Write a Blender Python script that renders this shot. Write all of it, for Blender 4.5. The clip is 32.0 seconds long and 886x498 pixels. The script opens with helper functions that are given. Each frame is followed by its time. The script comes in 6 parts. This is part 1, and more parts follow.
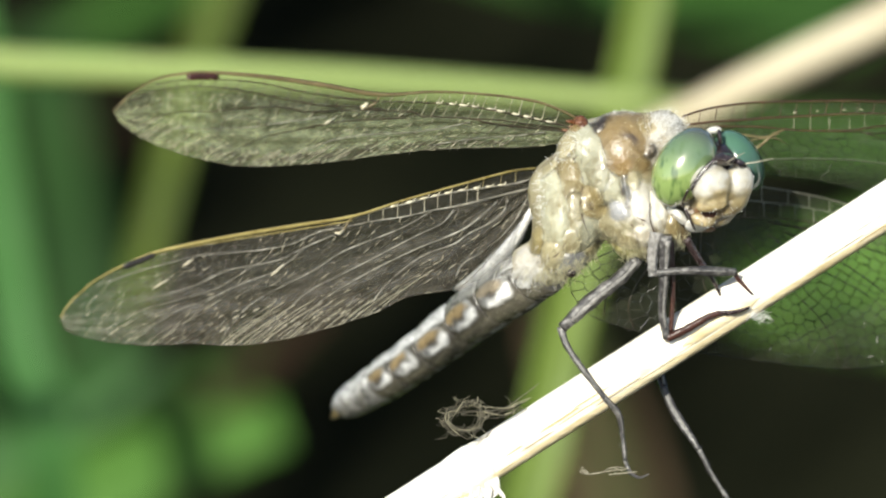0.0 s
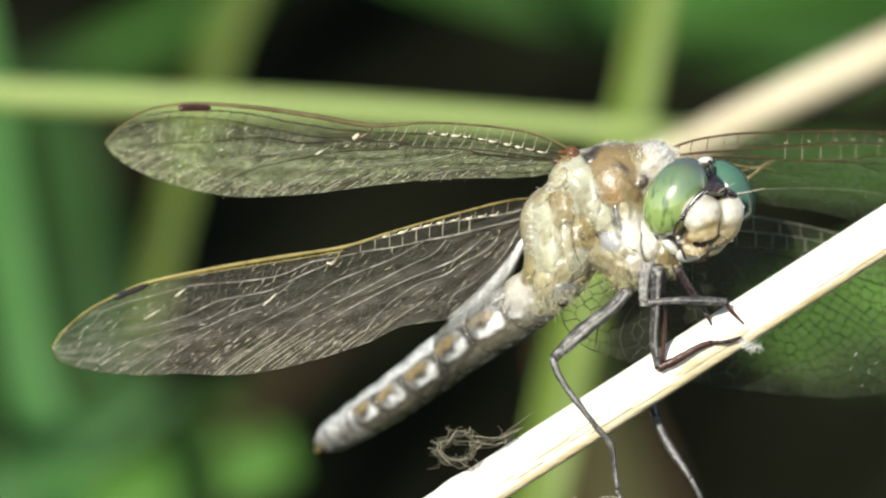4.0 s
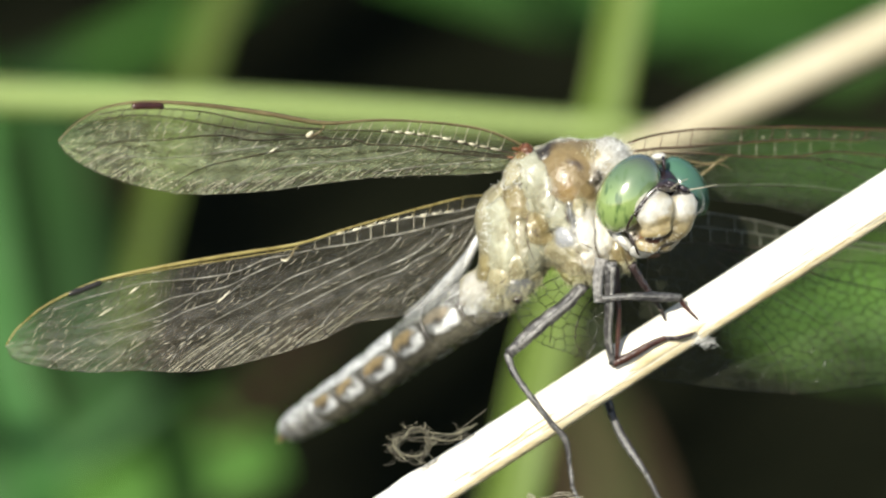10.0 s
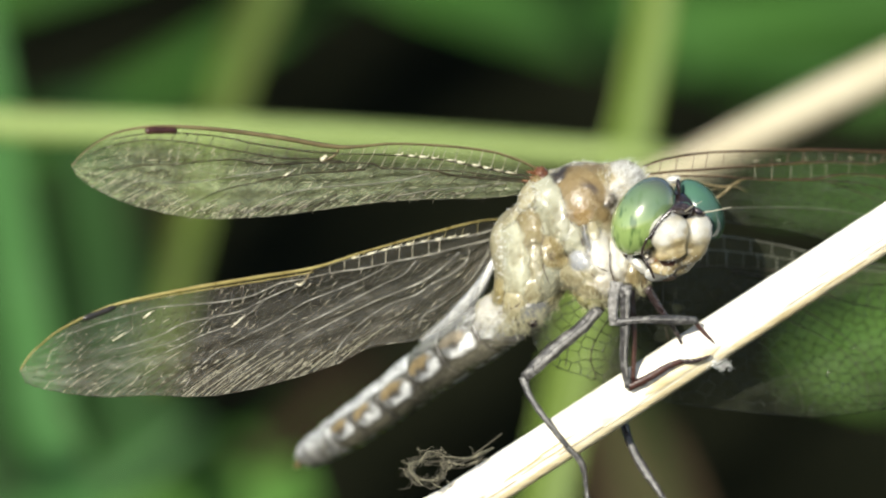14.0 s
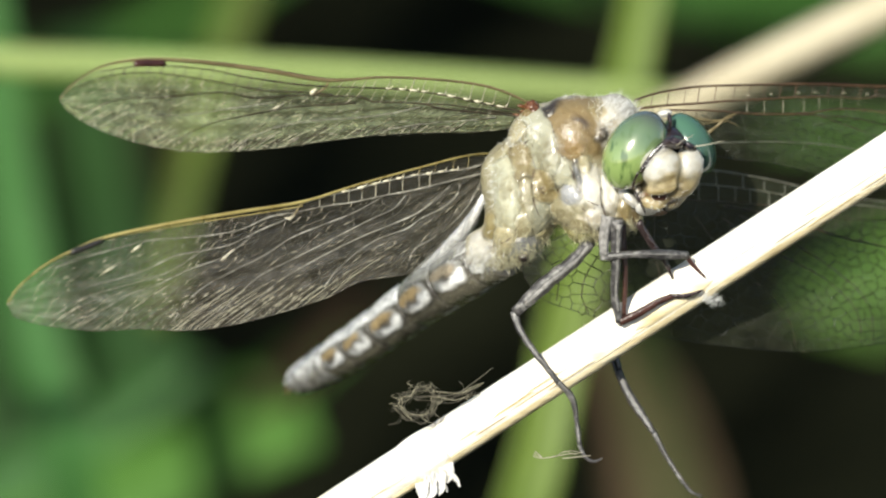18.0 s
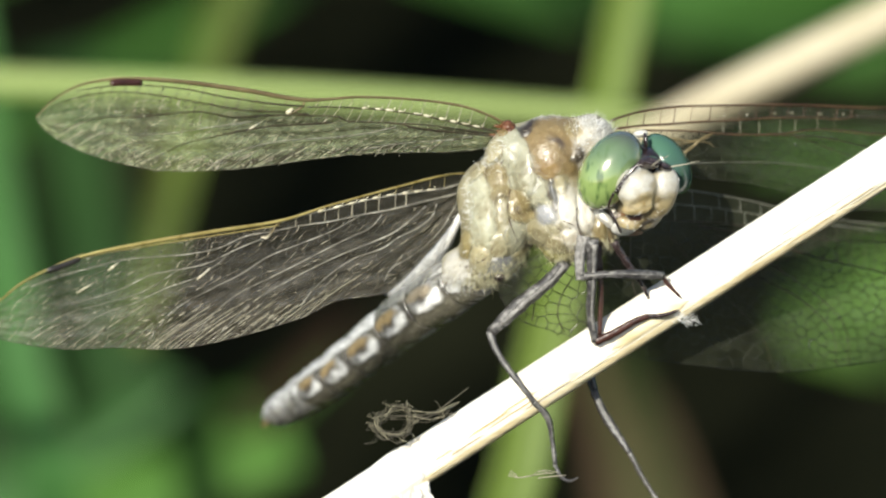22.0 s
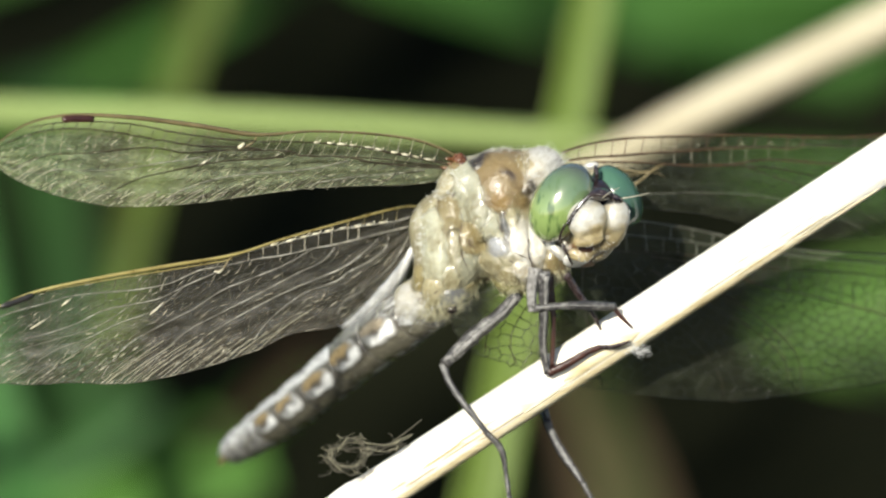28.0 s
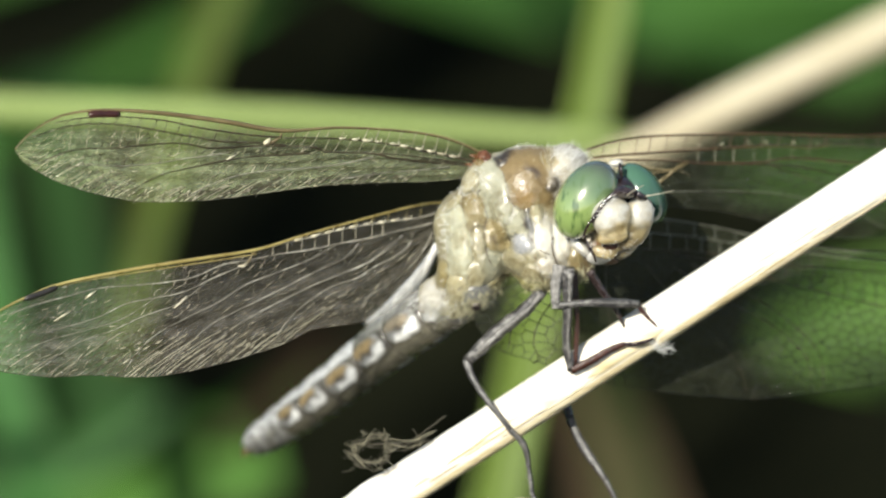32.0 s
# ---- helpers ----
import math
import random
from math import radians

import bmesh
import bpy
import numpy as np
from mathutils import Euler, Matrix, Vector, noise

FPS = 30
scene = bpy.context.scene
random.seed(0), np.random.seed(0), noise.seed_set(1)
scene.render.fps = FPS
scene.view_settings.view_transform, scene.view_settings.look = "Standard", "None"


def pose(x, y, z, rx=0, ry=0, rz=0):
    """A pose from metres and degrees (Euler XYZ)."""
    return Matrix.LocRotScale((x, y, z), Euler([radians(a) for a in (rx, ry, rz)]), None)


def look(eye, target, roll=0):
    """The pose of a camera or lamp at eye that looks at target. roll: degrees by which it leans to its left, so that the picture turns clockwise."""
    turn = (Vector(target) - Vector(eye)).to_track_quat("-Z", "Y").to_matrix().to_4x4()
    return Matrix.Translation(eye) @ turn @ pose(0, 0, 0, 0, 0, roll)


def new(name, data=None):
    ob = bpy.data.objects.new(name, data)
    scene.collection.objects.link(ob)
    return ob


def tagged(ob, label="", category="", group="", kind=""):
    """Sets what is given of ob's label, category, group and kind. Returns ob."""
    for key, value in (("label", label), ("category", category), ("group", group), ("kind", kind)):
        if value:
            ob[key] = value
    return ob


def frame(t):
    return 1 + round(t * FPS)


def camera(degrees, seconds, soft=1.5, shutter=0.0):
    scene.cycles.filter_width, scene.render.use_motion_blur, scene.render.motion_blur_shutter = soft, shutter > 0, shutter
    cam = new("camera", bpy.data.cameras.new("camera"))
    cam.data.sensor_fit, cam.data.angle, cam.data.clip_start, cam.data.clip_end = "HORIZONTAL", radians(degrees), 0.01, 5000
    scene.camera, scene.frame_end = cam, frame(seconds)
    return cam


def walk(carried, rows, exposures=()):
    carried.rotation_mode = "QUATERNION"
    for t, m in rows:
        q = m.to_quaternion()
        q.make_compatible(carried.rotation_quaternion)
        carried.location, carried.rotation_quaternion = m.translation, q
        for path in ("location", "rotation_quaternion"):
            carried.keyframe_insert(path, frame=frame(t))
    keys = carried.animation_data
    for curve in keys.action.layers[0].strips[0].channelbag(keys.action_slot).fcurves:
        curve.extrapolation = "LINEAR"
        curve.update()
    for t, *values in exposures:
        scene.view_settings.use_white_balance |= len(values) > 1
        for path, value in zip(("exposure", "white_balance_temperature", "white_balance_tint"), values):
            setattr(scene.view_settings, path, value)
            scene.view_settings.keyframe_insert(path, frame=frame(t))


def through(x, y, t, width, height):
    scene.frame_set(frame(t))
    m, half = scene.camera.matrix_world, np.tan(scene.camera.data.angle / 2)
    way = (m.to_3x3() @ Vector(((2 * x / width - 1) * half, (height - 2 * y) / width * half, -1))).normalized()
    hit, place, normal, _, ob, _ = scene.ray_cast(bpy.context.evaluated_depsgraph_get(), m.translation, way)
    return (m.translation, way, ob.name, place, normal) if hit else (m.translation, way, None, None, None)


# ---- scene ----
from mathutils import geometry

LENS = 4.508          # degrees across
REACH = 0.83          # metres from the lens to the dragonfly
TILT = radians(20)    # the lens looks down by this much
cam = camera(LENS, 32.0, soft=2.3)
cam.data.dof.use_dof = True
cam.data.dof.focus_distance = 0.829
cam.data.dof.aperture_fstop = 27.0
PATH = [
    (0.0, pose(-0.02277, -0.77679, 0.78767, 69.7693, -0.6048, -1.1049)),
    (0.5, pose(-0.02236, -0.77638, 0.78752, 69.7347, -0.5668, -1.1002)),
    (1.0, pose(-0.02182, -0.77769, 0.78799, 69.7170, -0.5907, -1.0482)),
    (1.5, pose(-0.02119, -0.77789, 0.78807, 69.7386, -0.6473, -0.9923)),
    (2.0, pose(-0.02054, -0.77679, 0.78767, 69.8126, -0.4086, -1.0645)),
    (2.5, pose(-0.01987, -0.77723, 0.78783, 69.8829, -0.4526, -1.0182)),
    (4.5, pose(-0.01721, -0.77938, 0.78861, 69.9228, -0.3868, -0.8024)),
    (5.0, pose(-0.01654, -0.77930, 0.78858, 69.8926, -0.3219, -0.7447)),
    (5.5, pose(-0.01587, -0.77921, 0.78855, 69.8664, -0.1580, -0.7720)),
    (6.0, pose(-0.01520, -0.77908, 0.78850, 69.8201, -0.2016, -0.7289)),
    (6.5, pose(-0.01452, -0.77847, 0.78828, 69.8008, -0.2901, -0.6299)),
    (7.0, pose(-0.01383, -0.78080, 0.78913, 69.8287, -0.2613, -0.5788)),
    (7.5, pose(-0.01315, -0.78172, 0.78946, 69.8449, -0.1690, -0.6092)),
    (8.0, pose(-0.01246, -0.78194, 0.78951, 69.8566, -0.2437, -0.5839)),
    (8.5, pose(-0.01176, -0.77865, 0.78825, 69.8558, -0.2254, -0.6029)),
    (9.0, pose(-0.01105, -0.78058, 0.78882, 69.8684, -0.1508, -0.6581)),
    (9.5, pose(-0.01033, -0.78050, 0.78858, 69.8999, -0.1001, -0.6817)),
    (10.0, pose(-0.00960, -0.78188, 0.78880, 69.9523, -0.1299, -0.5964)),
    (10.5, pose(-0.00886, -0.78290, 0.78886, 70.0292, -0.1418, -0.5155)),
    (11.0, pose(-0.00812, -0.78190, 0.78816, 70.0705, -0.1158, -0.4409)),
    (11.5, pose(-0.00738, -0.78129, 0.78759, 70.1177, 0.0757, -0.4455)),
    (12.0, pose(-0.00666, -0.78217, 0.78758, 70.2200, -0.0270, -0.3807)),
    (12.5, pose(-0.00598, -0.78295, 0.78755, 70.3214, 0.1176, -0.3772)),
    (13.0, pose(-0.00536, -0.78350, 0.78747, 70.3296, 0.0473, -0.2984)),
    (13.5, pose(-0.00481, -0.78260, 0.78690, 70.2675, 0.2073, -0.2797)),
    (14.0, pose(-0.00432, -0.78208, 0.78650, 70.2259, 0.2302, -0.2588)),
    (14.5, pose(-0.00387, -0.78096, 0.78590, 70.1911, 0.1661, -0.1732)),
    (16.5, pose(-0.00215, -0.77975, 0.78472, 69.9898, 0.0368, 0.1135)),
    (17.0, pose(-0.00172, -0.77977, 0.78454, 69.9322, 0.0445, 0.0728)),
    (17.5, pose(-0.00129, -0.78031, 0.78456, 69.9472, -0.0036, 0.0460)),
    (18.0, pose(-0.00088, -0.77912, 0.78395, 69.9864, 0.2204, -0.0557)),
    (18.5, pose(-0.00050, -0.78042, 0.78425, 69.9998, 0.0262, 0.0041)),
    (19.0, pose(-0.00017, -0.77989, 0.78389, 69.9981, -0.0033, -0.0116)),
    (19.5, pose(0.00009, -0.77997, 0.78376, 70.0051, 0.0041, -0.0138)),
    (20.0, pose(0.00030, -0.77944, 0.78342, 70.0111, 0.2415, -0.0679)),
    (20.5, pose(0.00048, -0.78128, 0.78395, 70.0003, 0.1604, -0.0015)),
    (21.0, pose(0.00064, -0.78005, 0.78337, 70.0218, 0.1028, 0.0268)),
    (21.5, pose(0.00081, -0.78056, 0.78343, 70.0690, 0.0958, 0.0344)),
    (22.0, pose(0.00100, -0.78086, 0.78344, 70.1601, 0.1320, -0.0150)),
    (22.5, pose(0.00122, -0.78102, 0.78349, 70.2304, 0.0959, -0.0367)),
    (23.0, pose(0.00152, -0.77916, 0.78292, 70.2616, 0.1100, -0.0736)),
    (23.5, pose(0.00190, -0.78062, 0.78373, 70.2493, 0.0209, -0.0784)),
    (24.0, pose(0.00235, -0.77971, 0.78379, 70.2583, 0.0379, -0.0651)),
    (24.5, pose(0.00284, -0.77938, 0.78415, 70.2757, 0.0949, -0.0611)),
    (25.0, pose(0.00335, -0.77929, 0.78463, 70.2979, -0.0553, 0.0054)),
    (25.5, pose(0.00387, -0.77850, 0.78486, 70.3229, 0.0666, -0.0182)),
    (27.5, pose(0.00564, -0.77942, 0.78709, 70.0756, 0.2705, -0.0352)),
    (28.0, pose(0.00575, -0.78268, 0.78854, 70.0370, 0.5320, -0.0725)),
    (28.5, pose(0.00561, -0.78305, 0.78876, 70.0352, 0.4554, 0.0827)),
    (29.0, pose(0.00526, -0.78264, 0.78857, 70.0557, 0.4096, 0.0936)),
    (29.5, pose(0.00479, -0.78224, 0.78830, 70.0627, 0.4384, 0.0752)),
    (30.0, pose(0.00425, -0.78106, 0.78771, 70.0714, 0.2409, 0.1244)),
    (30.5, pose(0.00371, -0.78148, 0.78770, 70.0835, 0.3107, 0.0679)),
    (31.0, pose(0.00320, -0.78166, 0.78760, 70.0709, 0.3293, 0.0173)),
    (31.5, pose(0.00276, -0.78379, 0.78824, 70.0763, 0.0190, 0.0639)),
    (32.0, pose(0.00242, -0.78476, 0.78848, 70.0739, 0.2373, -0.0767)),
]
# small changes of exposure on the way, in stops
walk(cam, PATH, [(0, 1.05), (2, 1.07), (5, 1.06), (8, 1.04), (9, 0.97), (10, 1.03), (11.5, 1.10), (13, 1.12), (14, 1.02), (17, 0.96), (24, 0.97), (32, 0.94)])

# ---- light ----
SUN_TO = Vector((-0.30, -0.743, 0.59)).normalized()   # towards the sun
sun = new("sun", bpy.data.lights.new("sun", "SUN"))
sun.data.energy, sun.data.angle, sun.data.color = 4.2, radians(0.53), (1.0, 0.96, 0.83)
sun.matrix_world = look((0, 0, 3), Vector((0, 0, 3)) - SUN_TO)
world = bpy.data.worlds.new("sky")
scene.world = world
world.use_nodes = True
sky = world.node_tree.nodes.new("ShaderNodeTexSky")
sky.sky_type, sky.sun_disc = "NISHITA", False
sky.sun_elevation = math.asin(SUN_TO.z)
sky.sun_rotation = math.atan2(SUN_TO.x, SUN_TO.y)
world.node_tree.nodes["Background"].inputs["Strength"].default_value = 0.08
world.node_tree.links.new(sky.outputs[0], world.node_tree.nodes["Background"].inputs["Color"])

# ---- plan ----
# A working grid on planes that face the lens: x to the right and y down in grid units (24 to the millimetre
# at the dragonfly), d in millimetres behind the dragonfly. FOCUS is the point in sharp focus, 0.5 m over the ground.
RIGHT = Vector((1, 0, 0))
UP = Vector((0, math.sin(TILT), math.cos(TILT)))
FWD = Vector((0, math.cos(TILT), -math.sin(TILT)))
FOCUS = Vector((0, 0, 0.5))
STAND = FOCUS - FWD * REACH
UNIT = math.tan(radians(LENS / 2)) / 784


def grid(x, y, d=0.0):
    far = REACH + d * 0.001
    return STAND + RIGHT * ((x - 784) * UNIT * far) + UP * ((441 - y) * UNIT * far) + FWD * far


def size(n, d=0.0):
    """A length of n grid units at depth d, in metres."""
    return n * UNIT * (REACH + d * 0.001)


def curve(points, n):
    """n points on a smooth line through the given ones, evenly spaced."""
    p = [Vector(q) for q in points]
    p = [p[0] * 2 - p[1], *p, p[-1] * 2 - p[-2]]
    fine = []
    for i in range(1, len(p) - 2):
        for k in range(16):
            t = k / 16
            a, b, c, e = p[i - 1], p[i], p[i + 1], p[i + 2]
            fine.append(0.5 * (2 * b + (c - a) * t + (2 * a - 5 * b + 4 * c - e) * t * t + (3 * b - a - 3 * c + e) * t ** 3))
    fine.append(p[-2])
    run = [0.0]
    for a, b in zip(fine, fine[1:]):
        run.append(run[-1] + (b - a).length)
    out, j = [], 0
    for k in range(n):
        s = run[-1] * k / (n - 1)
        while j < len(run) - 2 and run[j + 1] < s:
            j += 1
        w = (s - run[j]) / max(run[j + 1] - run[j], 1e-12)
        out.append(fine[j].lerp(fine[j + 1], min(max(w, 0), 1)))
    return out


def ramp(values, t):
    """Linear interpolation in evenly spaced values, t from 0 to 1."""
    s = min(max(t, 0), 1) * (len(values) - 1)
    i = min(int(s), len(values) - 2)
    return values[i] + (values[i + 1] - values[i]) * (s - i)


def soft(a, b, x):
    t = min(max((x - a) / (b - a), 0), 1)
    return t * t * (3 - 2 * t)


class Shape:
    """Vertices, faces and material slots of one mesh."""

    def __init__(self):
        self.v, self.f, self.m = [], [], []

    def face(self, ids, m=0):
        self.f.append(tuple(ids))
        self.m.append(m)

    def tube(self, pts, rads, seg=8, flat=1.0, side=None, profile=None, m=0, pick=None, cap=True):
        """A tube along pts; flat squeezes it across side; profile(angle, t) scales its radius; pick(t, angle) gives the slot."""
        n, base = len(pts), len(self.v)
        prev = side
        for i, p in enumerate(pts):
            way = (pts[min(i + 1, n - 1)] - pts[max(i - 1, 0)]).normalized()
            a = prev if prev is not None else way.orthogonal()
            a = (a - way * a.dot(way)).normalized()
            b = way.cross(a)
            prev = a
            r = rads[i] if isinstance(rads, (list, tuple)) else rads
            for k in range(seg):
                w = 2 * math.pi * k / seg
                s = r * (profile(w, i / (n - 1)) if profile else 1)
                self.v.append(p + a * (math.cos(w) * s) + b * (math.sin(w) * s * flat))
        for i in range(n - 1):
            for k in range(seg):
                k2 = (k + 1) % seg
                slot = pick((i + 0.5) / (n - 1), 2 * math.pi * (k + 0.5) / seg) if pick else m
                self.face((base + i * seg + k, base + i * seg + k2, base + (i + 1) * seg + k2, base + (i + 1) * seg + k), slot)
        if cap:
            self.face([base + k for k in reversed(range(seg))], m)
            self.face([base + (n - 1) * seg + k for k in range(seg)], m)
        return self

    def ball(self, c, ax, ay, az, nu=20, nv=14, m=0, warp=None, pick=None):
        """An ellipsoid with three half axes; warp(unit vector) scales the radius; pick(unit vector) gives the slot."""
        base = len(self.v)
        for j in range(nv + 1):
            lat = math.pi * (j / nv - 0.5)
            for k in range(nu):
                w = 2 * math.pi * k / nu
                q = Vector((math.cos(lat) * math.cos(w), math.cos(lat) * math.sin(w), math.sin(lat)))
                s = warp(q) if warp else 1.0
                self.v.append(c + (ax * q.x + ay * q.y + az * q.z) * s)
        for j in range(nv):
            for k in range(nu):
                k2 = (k + 1) % nu
                lat, w = math.pi * ((j + 0.5) / nv - 0.5), 2 * math.pi * (k + 0.5) / nu
                q = Vector((math.cos(lat) * math.cos(w), math.cos(lat) * math.sin(w), math.sin(lat)))
                self.face((base + j * nu + k, base + j * nu + k2, base + (j + 1) * nu + k2, base + (j + 1) * nu + k), pick(q) if pick else m)
        return self

    def blade(self, pts, widths, normal, fold=0.2, thick=0.0003, m=0, cols=8):
        """A leaf blade: a folded strip with thickness that turns its upper side to normal."""
        n, base = len(pts), len(self.v)
        for i, p in enumerate(pts):
            way = (pts[min(i + 1, n - 1)] - pts[max(i - 1, 0)]).normalized()
            out = (normal - way * normal.dot(way)).normalized()
            across = way.cross(out)
            for sidef in (0, 1):
                for k in range(cols + 1):
                    s = 2 * k / cols - 1
                    edge = max(0.0, 1 - abs(s) ** 6)
                    lift = fold * abs(s) * widths[i] - fold * 0.5 * widths[i] + (0.06 * thick if k % 2 else 0)
                    self.v.append(p + across * (s * widths[i] * 0.5) + out * (lift - sidef * thick * (0.25 + 0.75 * edge)))
        row = 2 * (cols + 1)
        for i in range(n - 1):
            a, b = base + i * row, base + (i + 1) * row
            for k in range(cols):
                self.face((a + k, a + k + 1, b + k + 1, b + k), m)
                self.face((a + cols + 1 + k, b + cols + 1 + k, b + cols + 2 + k, a + cols + 2 + k), m)
            self.face((a, b, b + cols + 1, a + cols + 1), m)
            self.face((a + cols, a + row - 1, b + row - 1, b + cols), m)
        return self

    def bristle(self, p, way, r, bend=None, m=0):
        """A hair from p along way, bent by bend at its end."""
        a = way.orthogonal().normalized() * r
        b = way.normalized().cross(a)
        mid, tip = p + way * 0.55 + (bend * 0.3 if bend else Vector()), p + way + (bend if bend else Vector())
        i = len(self.v)
        for q, s in ((p, 1.0), (mid, 0.7)):
            for k in range(3):
                w = 2 * math.pi * k / 3
                self.v.append(q + a * (math.cos(w) * s) + b * (math.sin(w) * s))
        self.v.append(tip)
        for k in range(3):
            k2 = (k + 1) % 3
            self.face((i + k, i + k2, i + 3 + k2, i + 3 + k), m)
            self.face((i + 3 + k, i + 3 + k2, i + 6), m)


ORIGIN = {}


def link(name, shape, mats, origin, smooth=True):
    me = bpy.data.meshes.new(name)
    me.from_pydata([v - origin for v in shape.v], [], shape.f)
    for mt in (mats if isinstance(mats, (list, tuple)) else [mats]):
        me.materials.append(mt)
    me.polygons.foreach_set("material_index", shape.m)
    me.polygons.foreach_set("use_smooth", [smooth] * len(shape.f))
    me.update()
    ob = new(name, me)
    ORIGIN[ob.name] = origin.copy()
    return ob


def thing(name, shape, mats, origin, label, category, group="", kind=""):
    """A top-level thing made of one mesh, with its origin at its base."""
    ob = link(name, shape, mats, origin)
    ob.location = origin
    return tagged(ob, label, category, group, kind)


def holder(name, origin, label, category, group=""):
    """A top-level Empty at a thing's base."""
    ob = new(name)
    ob.empty_display_size = 0.005
    ob.location = origin
    ORIGIN[ob.name] = origin.copy()
    return tagged(ob, label, category, group)


def part(name, shape, mats, parent, label="", origin=None):
    """One mesh as a part of a thing or of a part."""
    origin = ORIGIN[parent.name] if origin is None else origin
    ob = link(name, shape, mats, origin)
    ob.parent = parent
    ob.location = origin - ORIGIN[parent.name]
    return tagged(ob, label)


# ---- materials ----
def surface(name, tones, scale, rough=0.5, bump=0.2, metal=0.0, sheen=0.0, through=0.0, stretch=(1, 1, 1), fine=4.0, coat=0.0, spec=0.5):
    """A procedural surface: tones mixed by noise at two scales, with fine relief. through: share of light that passes."""
    mt = bpy.data.materials.new(name)
    mt.use_nodes = True
    nt = mt.node_tree
    bsdf = nt.nodes["Principled BSDF"]
    co = nt.nodes.new("ShaderNodeTexCoord")
    mp = nt.nodes.new("ShaderNodeMapping")
    mp.inputs["Scale"].default_value = stretch
    nt.links.new(co.outputs["Object"], mp.inputs["Vector"])
    big, small = nt.nodes.new("ShaderNodeTexNoise"), nt.nodes.new("ShaderNodeTexNoise")
    big.inputs["Scale"].default_value, big.inputs["Detail"].default_value = scale, 4
    small.inputs["Scale"].default_value, small.inputs["Detail"].default_value = scale * fine, 5
    for n in (big, small):
        nt.links.new(mp.outputs[0], n.inputs["Vector"])
    mixed = nt.nodes.new("ShaderNodeMix")
    mixed.inputs[0].default_value = 0.4
    nt.links.new(big.outputs["Fac"], mixed.inputs[2])
    nt.links.new(small.outputs["Fac"], mixed.inputs[3])
    cr = nt.nodes.new("ShaderNodeValToRGB")
    while len(cr.color_ramp.elements) < len(tones):
        cr.color_ramp.elements.new(0.5)
    for i, (el, tone) in enumerate(zip(cr.color_ramp.elements, tones)):
        el.position = 0.32 + 0.36 * i / max(len(tones) - 1, 1)
        el.color = (*tone, 1)
    nt.links.new(mixed.outputs[0], cr.inputs[0])
    nt.links.new(cr.outputs[0], bsdf.inputs["Base Color"])
    rr = nt.nodes.new("ShaderNodeMapRange")
    rr.inputs["To Min"].default_value, rr.inputs["To Max"].default_value = max(rough - 0.12, 0.02), min(rough + 0.12, 1)
    nt.links.new(small.outputs["Fac"], rr.inputs["Value"])
    nt.links.new(rr.outputs[0], bsdf.inputs["Roughness"])
    bsdf.inputs["Metallic"].default_value = metal
    bsdf.inputs["Specular IOR Level"].default_value = spec
    bsdf.inputs["Sheen Weight"].default_value = sheen
    bsdf.inputs["Coat Weight"].default_value = coat
    bsdf.inputs["Coat Roughness"].default_value = 0.08
    if bump:
        bp = nt.nodes.new("ShaderNodeBump")
        bp.inputs["Strength"].default_value = bump
        bp.inputs["Distance"].default_value = 0.6 / (scale * fine)
        nt.links.new(small.outputs["Fac"], bp.inputs["Height"])
        nt.links.new(bp.outputs[0], bsdf.inputs["Normal"])
    if through:
        tr = nt.nodes.new("ShaderNodeBsdfTranslucent")
        nt.links.new(cr.outputs[0], tr.inputs["Color"])
        mx = nt.nodes.new("ShaderNodeMixShader")
        mx.inputs[0].default_value = through
        nt.links.new(bsdf.outputs[0], mx.inputs[1])
        nt.links.new(tr.outputs[0], mx.inputs[2])
        nt.links.new(mx.outputs[0], nt.nodes["Material Output"].inputs["Surface"])
    return mt


